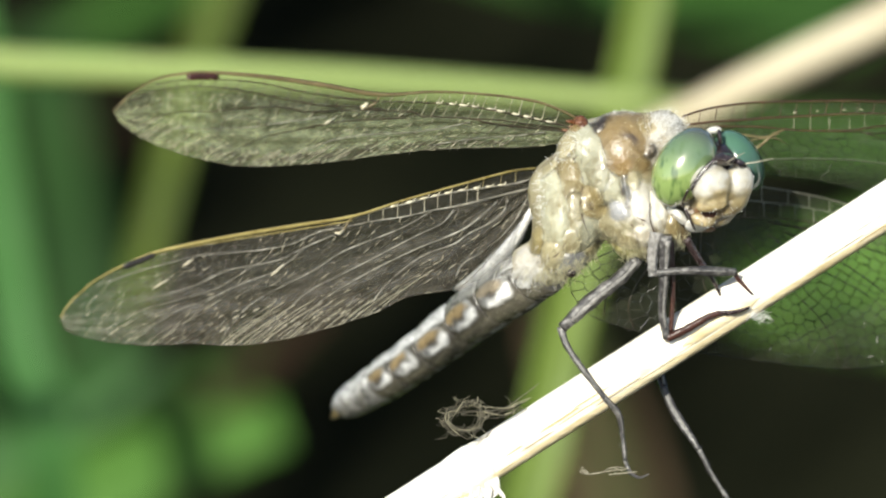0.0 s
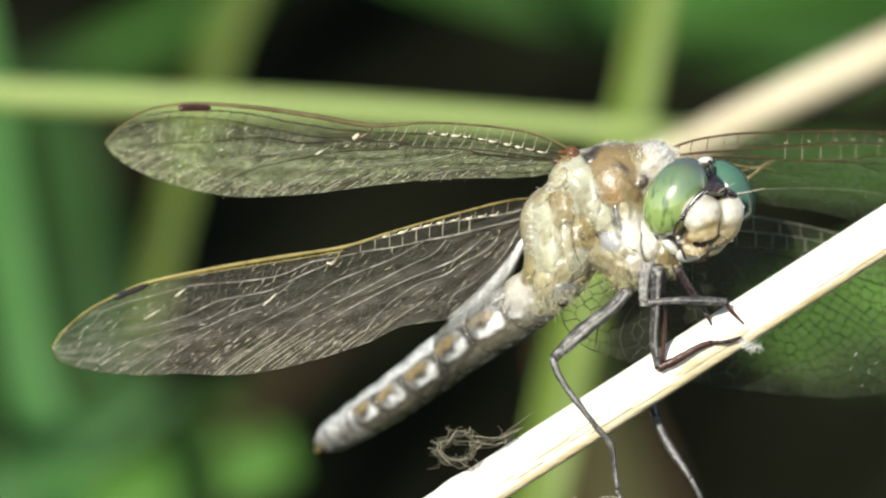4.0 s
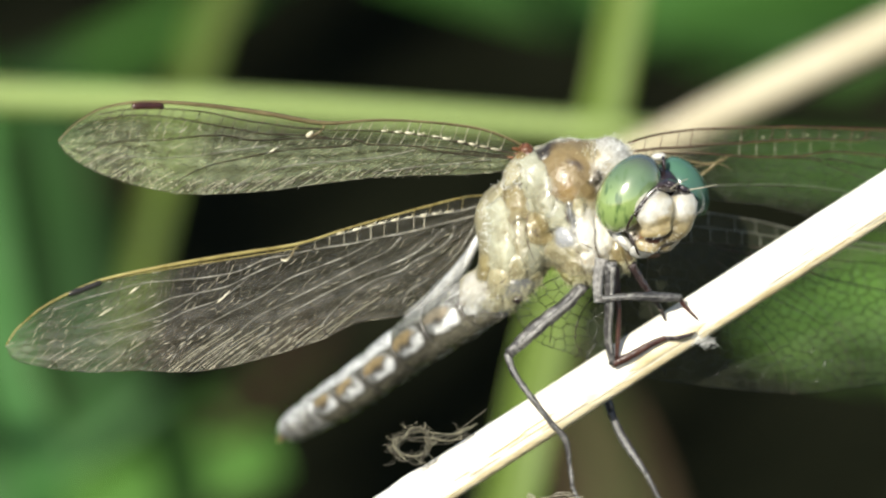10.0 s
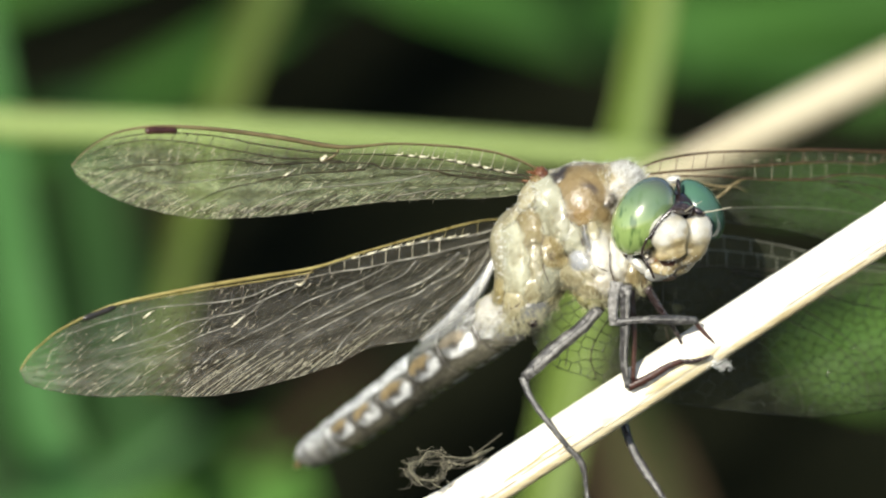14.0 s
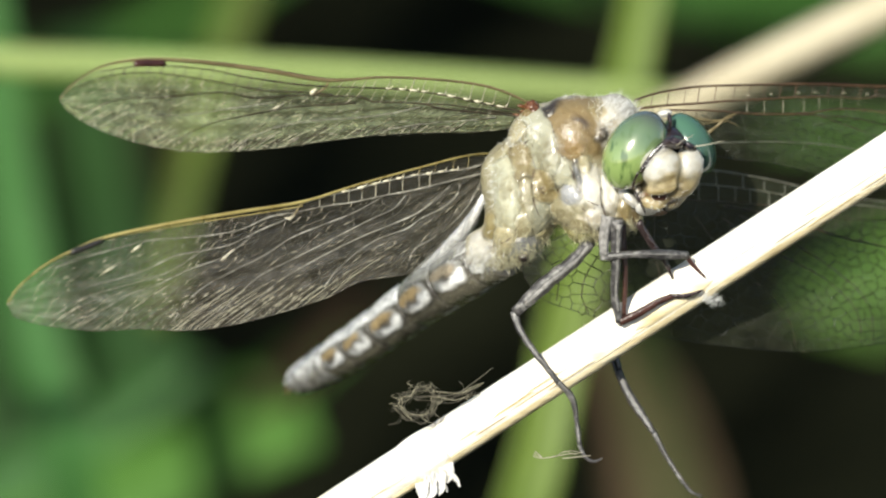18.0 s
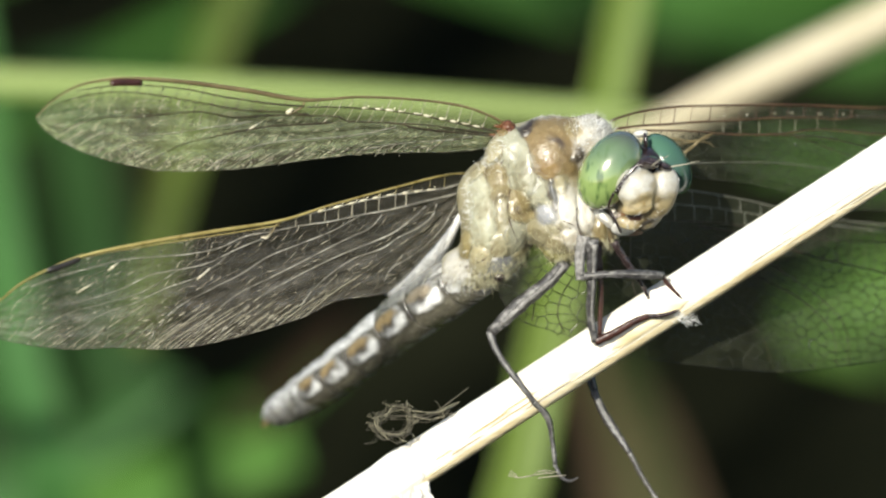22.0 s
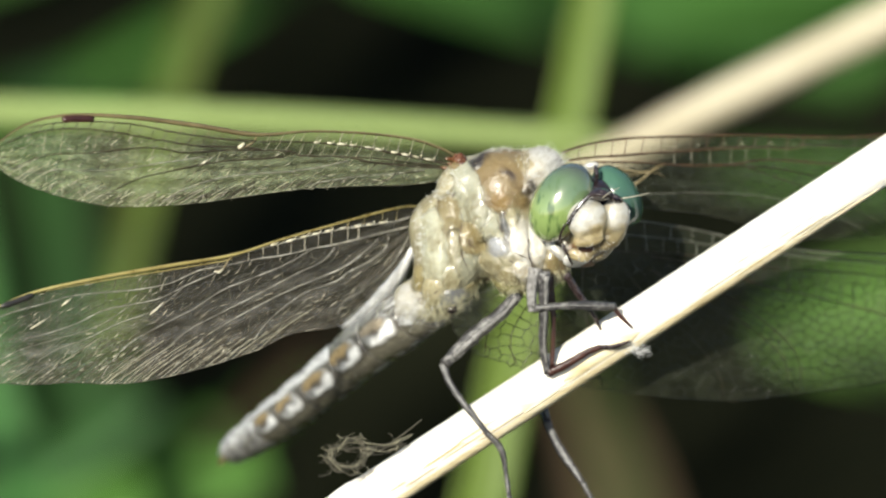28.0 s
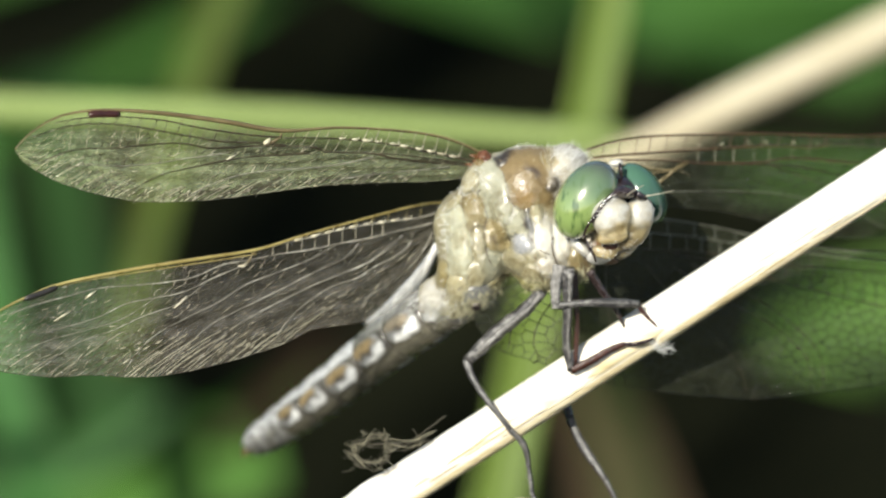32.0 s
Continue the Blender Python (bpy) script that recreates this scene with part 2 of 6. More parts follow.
def membrane(name, tone, cover, rough, slant, scale=1300):
    """Thin clear wing skin: partly see-through, glossy, slightly smoky, its reflections put in as cover, with fine
    folds along its cells (slant, in degrees).
    """
    mt = surface(name, [tuple(c * 0.55 for c in tone), tone, tuple(min(c * 1.6, 1) for c in tone)], scale, rough, 0.35, fine=3.0, stretch=(0.3, 1, 1), spec=0.8)
    nt = mt.node_tree
    lie = next(n for n in nt.nodes if n.type == "MAPPING")
    lie.inputs["Rotation"].default_value = (0, radians(slant), 0)
    clear = nt.nodes.new("ShaderNodeBsdfTransparent")
    clear.inputs["Color"].default_value = (0.97, 0.97, 0.95, 1)
    mx = nt.nodes.new("ShaderNodeMixShader")
    patch = nt.nodes.new("ShaderNodeTexNoise")
    patch.inputs["Scale"].default_value, patch.inputs["Detail"].default_value = 1500, 5
    nt.links.new(lie.outputs[0], patch.inputs["Vector"])
    span = nt.nodes.new("ShaderNodeMapRange")
    span.inputs["From Min"].default_value, span.inputs["From Max"].default_value = 0.36, 0.64
    span.inputs["To Min"].default_value, span.inputs["To Max"].default_value = cover * 0.7, cover * 1.3
    nt.links.new(patch.outputs["Fac"], span.inputs["Value"])
    # Light reflected by the wing, put in as a factor on the cover.
    wing_sheen, both = nt.nodes.new("ShaderNodeAttribute"), nt.nodes.new("ShaderNodeMath")
    wing_sheen.attribute_name, both.operation = "wing_sheen", "MULTIPLY"
    nt.links.new(span.outputs[0], both.inputs[0])
    nt.links.new(wing_sheen.outputs["Fac"], both.inputs[1])
    nt.links.new(both.outputs[0], mx.inputs[0])
    nt.links.new(clear.outputs[0], mx.inputs[1])
    nt.links.new(nt.nodes["Principled BSDF"].outputs[0], mx.inputs[2])
    nt.links.new(mx.outputs[0], nt.nodes["Material Output"].inputs["Surface"])
    return mt


STRAW = surface("dry_straw", [(0.285, 0.24, 0.15), (0.36, 0.32, 0.22), (0.42, 0.38, 0.28)], 260, 0.55, 0.35, stretch=(0.12, 1, 1), fine=6)
BLEACHED = surface("bleached_straw", [(0.64, 0.56, 0.40), (0.82, 0.78, 0.68), (0.87, 0.85, 0.78)], 240, 0.5, 0.3, stretch=(0.25, 1, 1), fine=6)
STRAW_OLD = surface("old_straw", [(0.43, 0.34, 0.18), (0.58, 0.49, 0.30), (0.67, 0.60, 0.43)], 300, 0.55, 0.4, stretch=(0.2, 1, 1), fine=6)
STREAK = surface("brown_streak", [(0.28, 0.20, 0.09), (0.44, 0.34, 0.18)], 500, 0.6, 0.4, stretch=(0.2, 1, 1))
FIBRE = surface("dry_fibre", [(0.14, 0.125, 0.09), (0.36, 0.335, 0.26)], 900, 0.7, 0.2)
PAPER = surface("papery_sheath", [(0.55, 0.53, 0.49), (0.78, 0.77, 0.74)], 700, 0.6, 0.5, through=0.25)
LEAF_BRIGHT = surface("bright_reed_leaf", [(0.060, 0.105, 0.011), (0.092, 0.142, 0.018), (0.115, 0.162, 0.027)], 30, 0.5, 0.2, through=0.2, stretch=(1, 1, 0.15), spec=0.25)
LEAF_PALE = surface("pale_reed_stem", [(0.15, 0.208, 0.058), (0.21, 0.272, 0.09), (0.26, 0.325, 0.126)], 30, 0.5, 0.2, stretch=(0.15, 1, 1), spec=0.3)
LEAF_MID = surface("mid_green_leaf", [(0.055, 0.115, 0.016), (0.086, 0.18, 0.030), (0.105, 0.205, 0.040)], 14, 0.6, 0.2, through=0.2, spec=0.2)
LEAF_COOL = surface("cool_green_leaf", [(0.020, 0.070, 0.013), (0.032, 0.106, 0.022), (0.044, 0.128, 0.030)], 18, 0.55, 0.2, through=0.2, spec=0.2)
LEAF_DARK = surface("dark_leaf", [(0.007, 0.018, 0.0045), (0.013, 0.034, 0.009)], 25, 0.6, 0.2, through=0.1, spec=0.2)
LEAF_YELLOW = surface("yellow_leaf", [(0.044, 0.074, 0.008), (0.076, 0.112, 0.013)], 30, 0.55, 0.2, through=0.25, spec=0.2)
LEAF_BROWN = surface("withered_leaf", [(0.042, 0.028, 0.0155), (0.088, 0.060, 0.035)], 24, 0.75, 0.3, through=0.1, spec=0.1)
# About a third as bright as LEAF_BROWN.
LEAF_DIM = surface("dark_brown_leaf", [(0.016, 0.010, 0.006), (0.030, 0.018, 0.011)], 24, 0.8, 0.3, spec=0.05)
# Darker copy of the green leaves, with shade put into the colour.
LEAF_SHADE = surface("shade_green_leaf", [(0.018, 0.058, 0.009), (0.040, 0.115, 0.017)], 14, 0.6, 0.2, through=0.2, spec=0.1)
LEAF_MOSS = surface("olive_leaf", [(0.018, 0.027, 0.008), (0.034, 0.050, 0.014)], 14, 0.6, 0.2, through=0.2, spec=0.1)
LEAF_LOW = surface("low_green_leaf", [(0.026, 0.075, 0.008), (0.046, 0.125, 0.016), (0.062, 0.145, 0.024)], 14, 0.6, 0.2, through=0.2, spec=0.15)
# Darker still: deeper shade put into the leaf's colour.
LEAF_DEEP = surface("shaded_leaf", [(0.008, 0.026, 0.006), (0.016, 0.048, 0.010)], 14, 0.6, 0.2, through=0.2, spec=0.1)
# Near-black ground: the shade among the reeds is put into its colour.
GROUND_SHADE = surface("shade_dark_ground", [(0.0062, 0.0070, 0.0040), (0.0125, 0.0138, 0.0078), (0.020, 0.0218, 0.0125)], 9, 0.95, 0.5, spec=0.0)
SKIN_TAN = surface("tan_cuticle", [(0.07, 0.045, 0.016), (0.15, 0.11, 0.045), (0.25, 0.20, 0.10)], 380, 0.3, 0.3, coat=0.35)
SKIN_WHITE = surface("white_cuticle", [(0.34, 0.32, 0.27), (0.50, 0.49, 0.45), (0.64, 0.63, 0.61)], 500, 0.25, 0.2, coat=0.4)
SADDLE = surface("silvery_strip", [(0.42, 0.42, 0.41), (0.60, 0.60, 0.59), (0.72, 0.72, 0.71)], 900, 0.3, 0.4, coat=0.3)
SKIN_OLIVE = surface("olive_cuticle", [(0.035, 0.03, 0.022), (0.12, 0.11, 0.075), (0.24, 0.22, 0.15)], 700, 0.28, 0.4)
SKIN_BLACK = surface("black_cuticle", [(0.010, 0.007, 0.007), (0.022, 0.014, 0.014), (0.05, 0.035, 0.035)], 900, 0.2, 0.3, coat=0.5)
SKIN_LEG = surface("leg_cuticle", [(0.013, 0.012, 0.013), (0.040, 0.038, 0.038), (0.17, 0.165, 0.155)], 700, 0.42, 0.4)
LEG_DUST = surface("dusty_grey_cuticle", [(0.05, 0.048, 0.045), (0.14, 0.135, 0.127), (0.26, 0.25, 0.235)], 900, 0.6, 0.4)
SKIN_RED = surface("red_brown_cuticle", [(0.018, 0.007, 0.006), (0.060, 0.024, 0.016)], 900, 0.35, 0.3)
AMBER = surface("amber_cuticle", [(0.055, 0.018, 0.007), (0.17, 0.07, 0.025)], 900, 0.28, 0.2, coat=0.3)
FACE_TAN = surface("tan_face", [(0.14, 0.085, 0.03), (0.32, 0.25, 0.13), (0.46, 0.41, 0.28)], 600, 0.3, 0.5, coat=0.3)
SKIN_GREY = surface("grey_cuticle", [(0.16, 0.16, 0.155), (0.32, 0.32, 0.31), (0.46, 0.46, 0.45)], 700, 0.26, 0.5, coat=0.3)
HAIR_WHITE = surface("white_hair", [(0.50, 0.50, 0.47), (0.72, 0.72, 0.70)], 900, 0.5, 0)
HAIR_STRAW = surface("straw_hair", [(0.36, 0.33, 0.18), (0.62, 0.59, 0.41)], 900, 0.5, 0)
VEIN = surface("dark_vein", [(0.014, 0.010, 0.007), (0.045, 0.030, 0.016)], 900, 0.45, 0)
# For the pale wing knot, and for glints put onto veins.
VEIN_PALE = surface("pale_vein_and_glint", [(0.42, 0.38, 0.26), (0.66, 0.62, 0.48)], 900, 0.2, 0)
VEIN_TAN = surface("tan_vein", [(0.11, 0.10, 0.066), (0.30, 0.28, 0.20)], 500, 0.3, 0)
VEIN_COSTA = surface("amber_vein", [(0.07, 0.05, 0.022), (0.19, 0.15, 0.07)], 150, 0.4, 0)
VEIN_BROWN = surface("brown_vein", [(0.03, 0.014, 0.008), (0.085, 0.045, 0.022)], 200, 0.35, 0)
VEIN_GOLD = surface("golden_vein", [(0.16, 0.12, 0.035), (0.34, 0.29, 0.11)], 150, 0.3, 0)
STIGMA = surface("dark_stigma", [(0.018, 0.006, 0.005), (0.045, 0.016, 0.012)], 900, 0.35, 0.1)
WING = membrane("wing_membrane", (0.20, 0.182, 0.148), 0.33, 0.28, 37)
WING_FORE = membrane("forewing_membrane", (0.29, 0.325, 0.175), 0.41, 0.30, 28)
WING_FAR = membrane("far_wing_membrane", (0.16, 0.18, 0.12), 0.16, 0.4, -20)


def vary(name, dark, pale, share, rough=0.25):
    """Fine threads of which some are dark and some pale, thread by thread."""
    mt = bpy.data.materials.new(name)
    mt.use_nodes = True
    nt = mt.node_tree
    geo, cr = nt.nodes.new("ShaderNodeNewGeometry"), nt.nodes.new("ShaderNodeValToRGB")
    cr.color_ramp.elements[0].position, cr.color_ramp.elements[1].position = 1 - share - 0.12, 1 - share + 0.12
    cr.color_ramp.elements[0].color, cr.color_ramp.elements[1].color = (*dark, 1), (*pale, 1)
    nt.links.new(geo.outputs["Random Per Island"], cr.inputs[0])
    nt.links.new(cr.outputs[0], nt.nodes["Principled BSDF"].inputs["Base Color"])
    nt.nodes["Principled BSDF"].inputs["Roughness"].default_value = rough
    return mt


VEIN_NET = vary("mixed_vein_net", (0.030, 0.026, 0.017), (0.24, 0.225, 0.16), 0.30)
# Branch veins; the pale share also paints glints of veins and cell borders.
VEIN_MIX = vary("mixed_branch_and_glint", (0.06, 0.050, 0.032), (0.33, 0.305, 0.225), 0.42)
VEIN_NET_HIND = vary("dim_vein_net", (0.026, 0.022, 0.016), (0.12, 0.11, 0.08), 0.4)
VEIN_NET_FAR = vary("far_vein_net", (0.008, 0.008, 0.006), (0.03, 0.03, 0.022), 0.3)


def eye_surface(name, low, mid, top):
    """A glossy compound eye: bright below, darker and greyer above, with dark specks low down."""
    mt = surface(name, [low, mid, top], 400, 0.2, 0.0, coat=1.0)
    nt = mt.node_tree
    cr = next(n for n in nt.nodes if n.type == "VALTORGB")
    co = next(n for n in nt.nodes if n.type == "TEX_COORD")
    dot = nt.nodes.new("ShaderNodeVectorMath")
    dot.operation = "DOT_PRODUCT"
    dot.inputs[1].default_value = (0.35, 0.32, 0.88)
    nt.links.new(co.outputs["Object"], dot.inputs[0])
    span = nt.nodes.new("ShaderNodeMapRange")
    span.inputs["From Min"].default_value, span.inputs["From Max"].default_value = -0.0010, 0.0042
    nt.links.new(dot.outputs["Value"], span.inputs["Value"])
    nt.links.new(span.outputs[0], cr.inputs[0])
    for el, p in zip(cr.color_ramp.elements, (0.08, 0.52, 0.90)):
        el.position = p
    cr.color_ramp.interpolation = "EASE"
    spots = nt.nodes.new("ShaderNodeTexNoise")
    spots.inputs["Scale"].default_value, spots.inputs["Detail"].default_value = 1600, 1
    lines = nt.nodes.new("ShaderNodeMapping")
    lines.inputs["Rotation"].default_value, lines.inputs["Scale"].default_value = (0, radians(24), 0), (1.5, 1.0, 0.5)
    nt.links.new(co.outputs["Object"], lines.inputs["Vector"])
    nt.links.new(lines.outputs[0], spots.inputs["Vector"])
    pick = nt.nodes.new("ShaderNodeMapRange")
    pick.inputs["From Min"].default_value, pick.inputs["From Max"].default_value = 0.50, 0.68
    nt.links.new(spots.outputs["Fac"], pick.inputs["Value"])
    mx = nt.nodes.new("ShaderNodeMix")
    mx.data_type = "RGBA"
    low = nt.nodes.new("ShaderNodeMapRange")
    low.inputs["From Min"].default_value, low.inputs["From Max"].default_value = 0.75, 0.2
    nt.links.new(span.outputs[0], low.inputs["Value"])
    both = nt.nodes.new("ShaderNodeMath")
    both.operation = "MULTIPLY"
    nt.links.new(pick.outputs[0], both.inputs[0])
    nt.links.new(low.outputs[0], both.inputs[1])
    nt.links.new(both.outputs[0], mx.inputs[0])
    nt.links.new(cr.outputs[0], mx.inputs[6])
    mx.inputs[7].default_value = (0.06, 0.105, 0.03, 1)
    nt.links.new(mx.outputs[2], nt.nodes["Principled BSDF"].inputs["Base Color"])
    nt.nodes["Principled BSDF"].inputs["Coat Roughness"].default_value = 0.11
    nt.nodes["Principled BSDF"].inputs["Specular IOR Level"].default_value = 0.6
    nt.nodes["Principled BSDF"].inputs["Coat IOR"].default_value = 1.8
    return mt


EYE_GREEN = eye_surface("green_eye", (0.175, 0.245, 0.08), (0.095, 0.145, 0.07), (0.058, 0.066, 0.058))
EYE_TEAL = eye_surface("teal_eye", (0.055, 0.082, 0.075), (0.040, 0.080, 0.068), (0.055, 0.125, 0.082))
EYE_TEAL.node_tree.nodes["Principled BSDF"].inputs["Coat Weight"].default_value = 0.15
EYE_TEAL.node_tree.nodes["Principled BSDF"].inputs["Specular IOR Level"].default_value = 0.25
VEIN_GREY = surface("grey_vein", [(0.09, 0.085, 0.07), (0.20, 0.19, 0.155), (0.44, 0.425, 0.36)], 420, 0.25, 0)
VEIN_DIM = surface("dim_vein", [(0.05, 0.05, 0.038), (0.15, 0.15, 0.115)], 300, 0.4, 0)
STIGMA_HIND = surface("black_stigma", [(0.010, 0.009, 0.009), (0.03, 0.027, 0.025)], 900, 0.35, 0.1)
FIBRE_MIX = vary("mixed_fibre", (0.05, 0.044, 0.028), (0.27, 0.25, 0.17), 0.26, 0.6)

# ---- setting ----
rnd = random.Random(7)
ground = Shape()
for j in range(61):
    for i in range(61):
        s, t = (i - 30) / 30, (j - 30) / 30
        x, y = math.copysign(abs(s) ** 4, s) * 900, math.copysign(abs(t) ** 4, t) * 900 + 0.8
        ground.v.append(Vector((x, y, 0.02 * noise.noise(Vector((x * 2.7, y * 2.7, 0))))))
for j in range(60):
    for i in range(60):
        ground.face((j * 61 + i, j * 61 + i + 1, j * 61 + 62 + i, j * 61 + 61 + i))
thing("ground", ground, GROUND_SHADE, Vector((0, 0, 0)), "dark wet peat ground under the reeds", "ground", kind="structure")


def to_ground(p, way):
    """The point where a line from p along way meets the ground."""
    return p + way * ((p.z + 0.02) / -way.z)


# ---- plants round the dragonfly ----
def rooted(points, lean, via=()):
    """World points of a plant's line through grid points, carried on from its last one down into the ground."""
    pts = [grid(*p) for p in points]
    way = (pts[-1] - pts[-2]).normalized()
    p = pts[-1]
    for v in via:
        pts.append(p + Vector(v))
    p = pts[-1]
    foot = Vector((p.x + lean[0], p.y + lean[1], -0.02))
    return pts + [p.lerp(foot, 0.35) + way * 0.04, p.lerp(foot, 0.7) + way * 0.02, foot]


def reed_leaf(name, points, wide, mat, label, lean=(0.0, 0.03), fold=0.18, n=60, group="", rib=3.0, via=()):
    """A long leaf blade through grid points (x, y, depth) down to the ground, wide in grid units along it."""
    depth = points[0][2]
    pts = curve(rooted(points, lean, via), n)
    w = [size(ramp(wide, i / (n - 1)), depth) for i in range(n)]
    ob = holder(name, pts[-1], label, "leaf", group)
    part("blade", Shape().blade(pts, w, -FWD, fold, 0.0004), mat, ob)
    mid = [p + FWD * (fold * 0.5 * w[i] + 0.0002) for i, p in enumerate(pts)]
    part("midrib", Shape().tube(mid, [0.3 * size(rib + ramp(wide, i / (n - 1)) * 0.03, depth) for i in range(n)], 6), mat, ob)
    return ob


def reed_stem(name, points, wide, mat, label, node_at, lean=None, n=90, seg=14):
    """A round reed stem with nodes; each node is a collar of its own."""
    depth = points[0][2]
    pts = curve(rooted(points, lean) if lean else [grid(*p) for p in points], n)
    w = [size(ramp(wide, i / (n - 1)), depth) * 0.5 for i in range(n)]
    ob = holder(name, min(pts, key=lambda q: q.z), label, "stem")
    part("culm", Shape().tube(pts, w, seg, profile=lambda a, t: 1 + 0.02 * math.cos(5 * a)), mat, ob)
    for a in node_at:
        i = min(max(int(a * (n - 1)), 1), n - 2)
        way = (pts[i + 1] - pts[i]).normalized()
        ring = [pts[i] + way * (w[i] * (k - 3) * 0.16) for k in range(7)]
        part("node", Shape().tube(ring, [w[i] * (1.0 + 0.16 * math.sin(math.pi * k / 6)) for k in range(7)], seg), STRAW_OLD, ob)
    return ob


B = 160
reed_leaf("reed_leaf", [(1172, -420, B), (1117, 0, B), (1060, 220, B), (978, 560, B), (912, 900, B), (862, 1300, B)], [66, 100, 101, 99, 97, 94, 84, 60], LEAF_BRIGHT,
          "bright yellow-green reed leaf standing upright in the sun", group="reed leaves")
reed_stem("green_stem", [(1182, 172, B - 20), (900, 150, B - 20), (500, 124, B - 20), (0, 103, B - 20), (-300, 82, B - 20), (-700, 90, B - 20), (-1500, 260, B - 20)], [40, 58, 66, 72, 74, 76, 78, 78, 78, 78], LEAF_PALE,
          "pale green reed stem leaning nearly level", (0.45, 0.75), lean=(-0.12, 0.05))
reed_stem("dry_stem", [(1040, 252, B - 26), (1160, 198, B - 28), (1300, 127, B - 30), (1568, 0, B - 30), (1900, -155, B - 30), (2300, -345, B - 30)], [58, 68, 76, 84, 92, 98], STRAW,
          "bent dry straw-coloured reed stem in the sun", (0.8,))
reed_leaf("reed_leaf", [(250, 560, 260), (280, 420, 260), (314, 290, 260), (362, 120, 260), (398, 0, 260), (445, -180, 260), (450, -420, 260)], [50, 100, 116, 114, 108, 100, 96, 90, 84, 70, 60], LEAF_YELLOW,
          "yellowish green reed leaf, tip hanging down", lean=(-0.1, 0.3), group="reed leaves", via=[(-0.05, 0.02, 0.05), (-0.25, 0.06, 0.0)])
reed_leaf("reed_leaf", [(-110, -300, 240), (-48, 60, 240), (14, 420, 240), (62, 700, 240), (112, 1000, 240)], [90, 100, 112, 124, 130, 110, 80], LEAF_COOL,
          "cool green reed leaf, broad and upright", group="reed leaves")
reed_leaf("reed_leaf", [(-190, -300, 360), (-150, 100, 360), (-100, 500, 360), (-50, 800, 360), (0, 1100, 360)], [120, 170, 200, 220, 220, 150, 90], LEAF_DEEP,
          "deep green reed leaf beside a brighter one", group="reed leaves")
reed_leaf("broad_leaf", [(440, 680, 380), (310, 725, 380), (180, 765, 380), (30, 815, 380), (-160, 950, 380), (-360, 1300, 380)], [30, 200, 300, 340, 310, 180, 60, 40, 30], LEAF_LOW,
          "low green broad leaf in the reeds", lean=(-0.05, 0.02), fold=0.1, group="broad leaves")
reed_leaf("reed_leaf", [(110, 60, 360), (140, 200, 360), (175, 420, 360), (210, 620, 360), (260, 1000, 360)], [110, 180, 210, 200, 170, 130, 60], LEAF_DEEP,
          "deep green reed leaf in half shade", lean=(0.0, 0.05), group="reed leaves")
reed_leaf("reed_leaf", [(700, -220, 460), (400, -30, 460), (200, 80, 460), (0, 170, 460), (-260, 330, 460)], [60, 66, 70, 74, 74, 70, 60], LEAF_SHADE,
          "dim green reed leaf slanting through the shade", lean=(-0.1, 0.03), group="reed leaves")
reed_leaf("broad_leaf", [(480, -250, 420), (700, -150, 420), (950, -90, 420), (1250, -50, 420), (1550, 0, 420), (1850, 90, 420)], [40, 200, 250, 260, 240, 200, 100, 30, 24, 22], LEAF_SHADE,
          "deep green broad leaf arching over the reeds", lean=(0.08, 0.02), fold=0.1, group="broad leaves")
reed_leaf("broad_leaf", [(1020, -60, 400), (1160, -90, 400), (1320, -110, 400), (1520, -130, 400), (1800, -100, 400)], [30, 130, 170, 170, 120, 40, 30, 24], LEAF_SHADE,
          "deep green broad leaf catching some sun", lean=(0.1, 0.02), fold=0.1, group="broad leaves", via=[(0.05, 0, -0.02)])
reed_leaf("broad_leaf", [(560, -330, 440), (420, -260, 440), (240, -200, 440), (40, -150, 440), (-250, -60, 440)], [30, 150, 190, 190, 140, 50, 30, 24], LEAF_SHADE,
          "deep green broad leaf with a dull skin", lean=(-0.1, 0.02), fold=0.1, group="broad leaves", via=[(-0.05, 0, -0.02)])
reed_leaf("broad_leaf", [(525, 745, 290), (440, 775, 290), (330, 810, 290), (210, 860, 290), (90, 960, 290), (-150, 1300, 290)], [90, 280, 380, 400, 360, 220, 80, 40, 30], LEAF_LOW,
          "broad mid-green leaf low among the reeds", lean=(-0.03, 0.02), fold=0.1, group="broad leaves")
reed_leaf("broad_leaf", [(330, 640, 350), (250, 700, 350), (150, 760, 350), (20, 840, 350), (-150, 980, 350), (-400, 1300, 350)], [30, 180, 260, 270, 220, 140, 60, 40, 30], LEAF_COOL,
          "cool green broad leaf in half shade", lean=(-0.03, 0.02), fold=0.1, group="broad leaves")
reed_leaf("broad_leaf", [(1415, 506, 520), (1490, 520, 520), (1580, 534, 520), (1750, 540, 520), (2050, 545, 520)], [110, 280, 440, 510, 330, 50, 30, 26], LEAF_MID,
          "broad mid-green leaf, half in the sun", lean=(0.06, 0.02), fold=0.1, group="broad leaves")
reed_leaf("broad_leaf", [(1470, 450, 440), (1570, 425, 440), (1700, 400, 440), (1850, 385, 440), (2100, 400, 440)], [20, 180, 260, 270, 200, 60, 40, 26], LEAF_MID,
          "broad mid-green leaf over a darker one", lean=(0.06, 0.02), fold=0.1, group="broad leaves")
reed_leaf("broad_leaf", [(1540, 470, 410), (1600, 488, 410), (1680, 500, 410), (1820, 510, 410), (2080, 520, 410)], [60, 200, 300, 320, 240, 60, 40, 26], LEAF_MID,
          "broad mid-green leaf behind a wing", lean=(0.06, 0.02), fold=0.1, group="broad leaves")
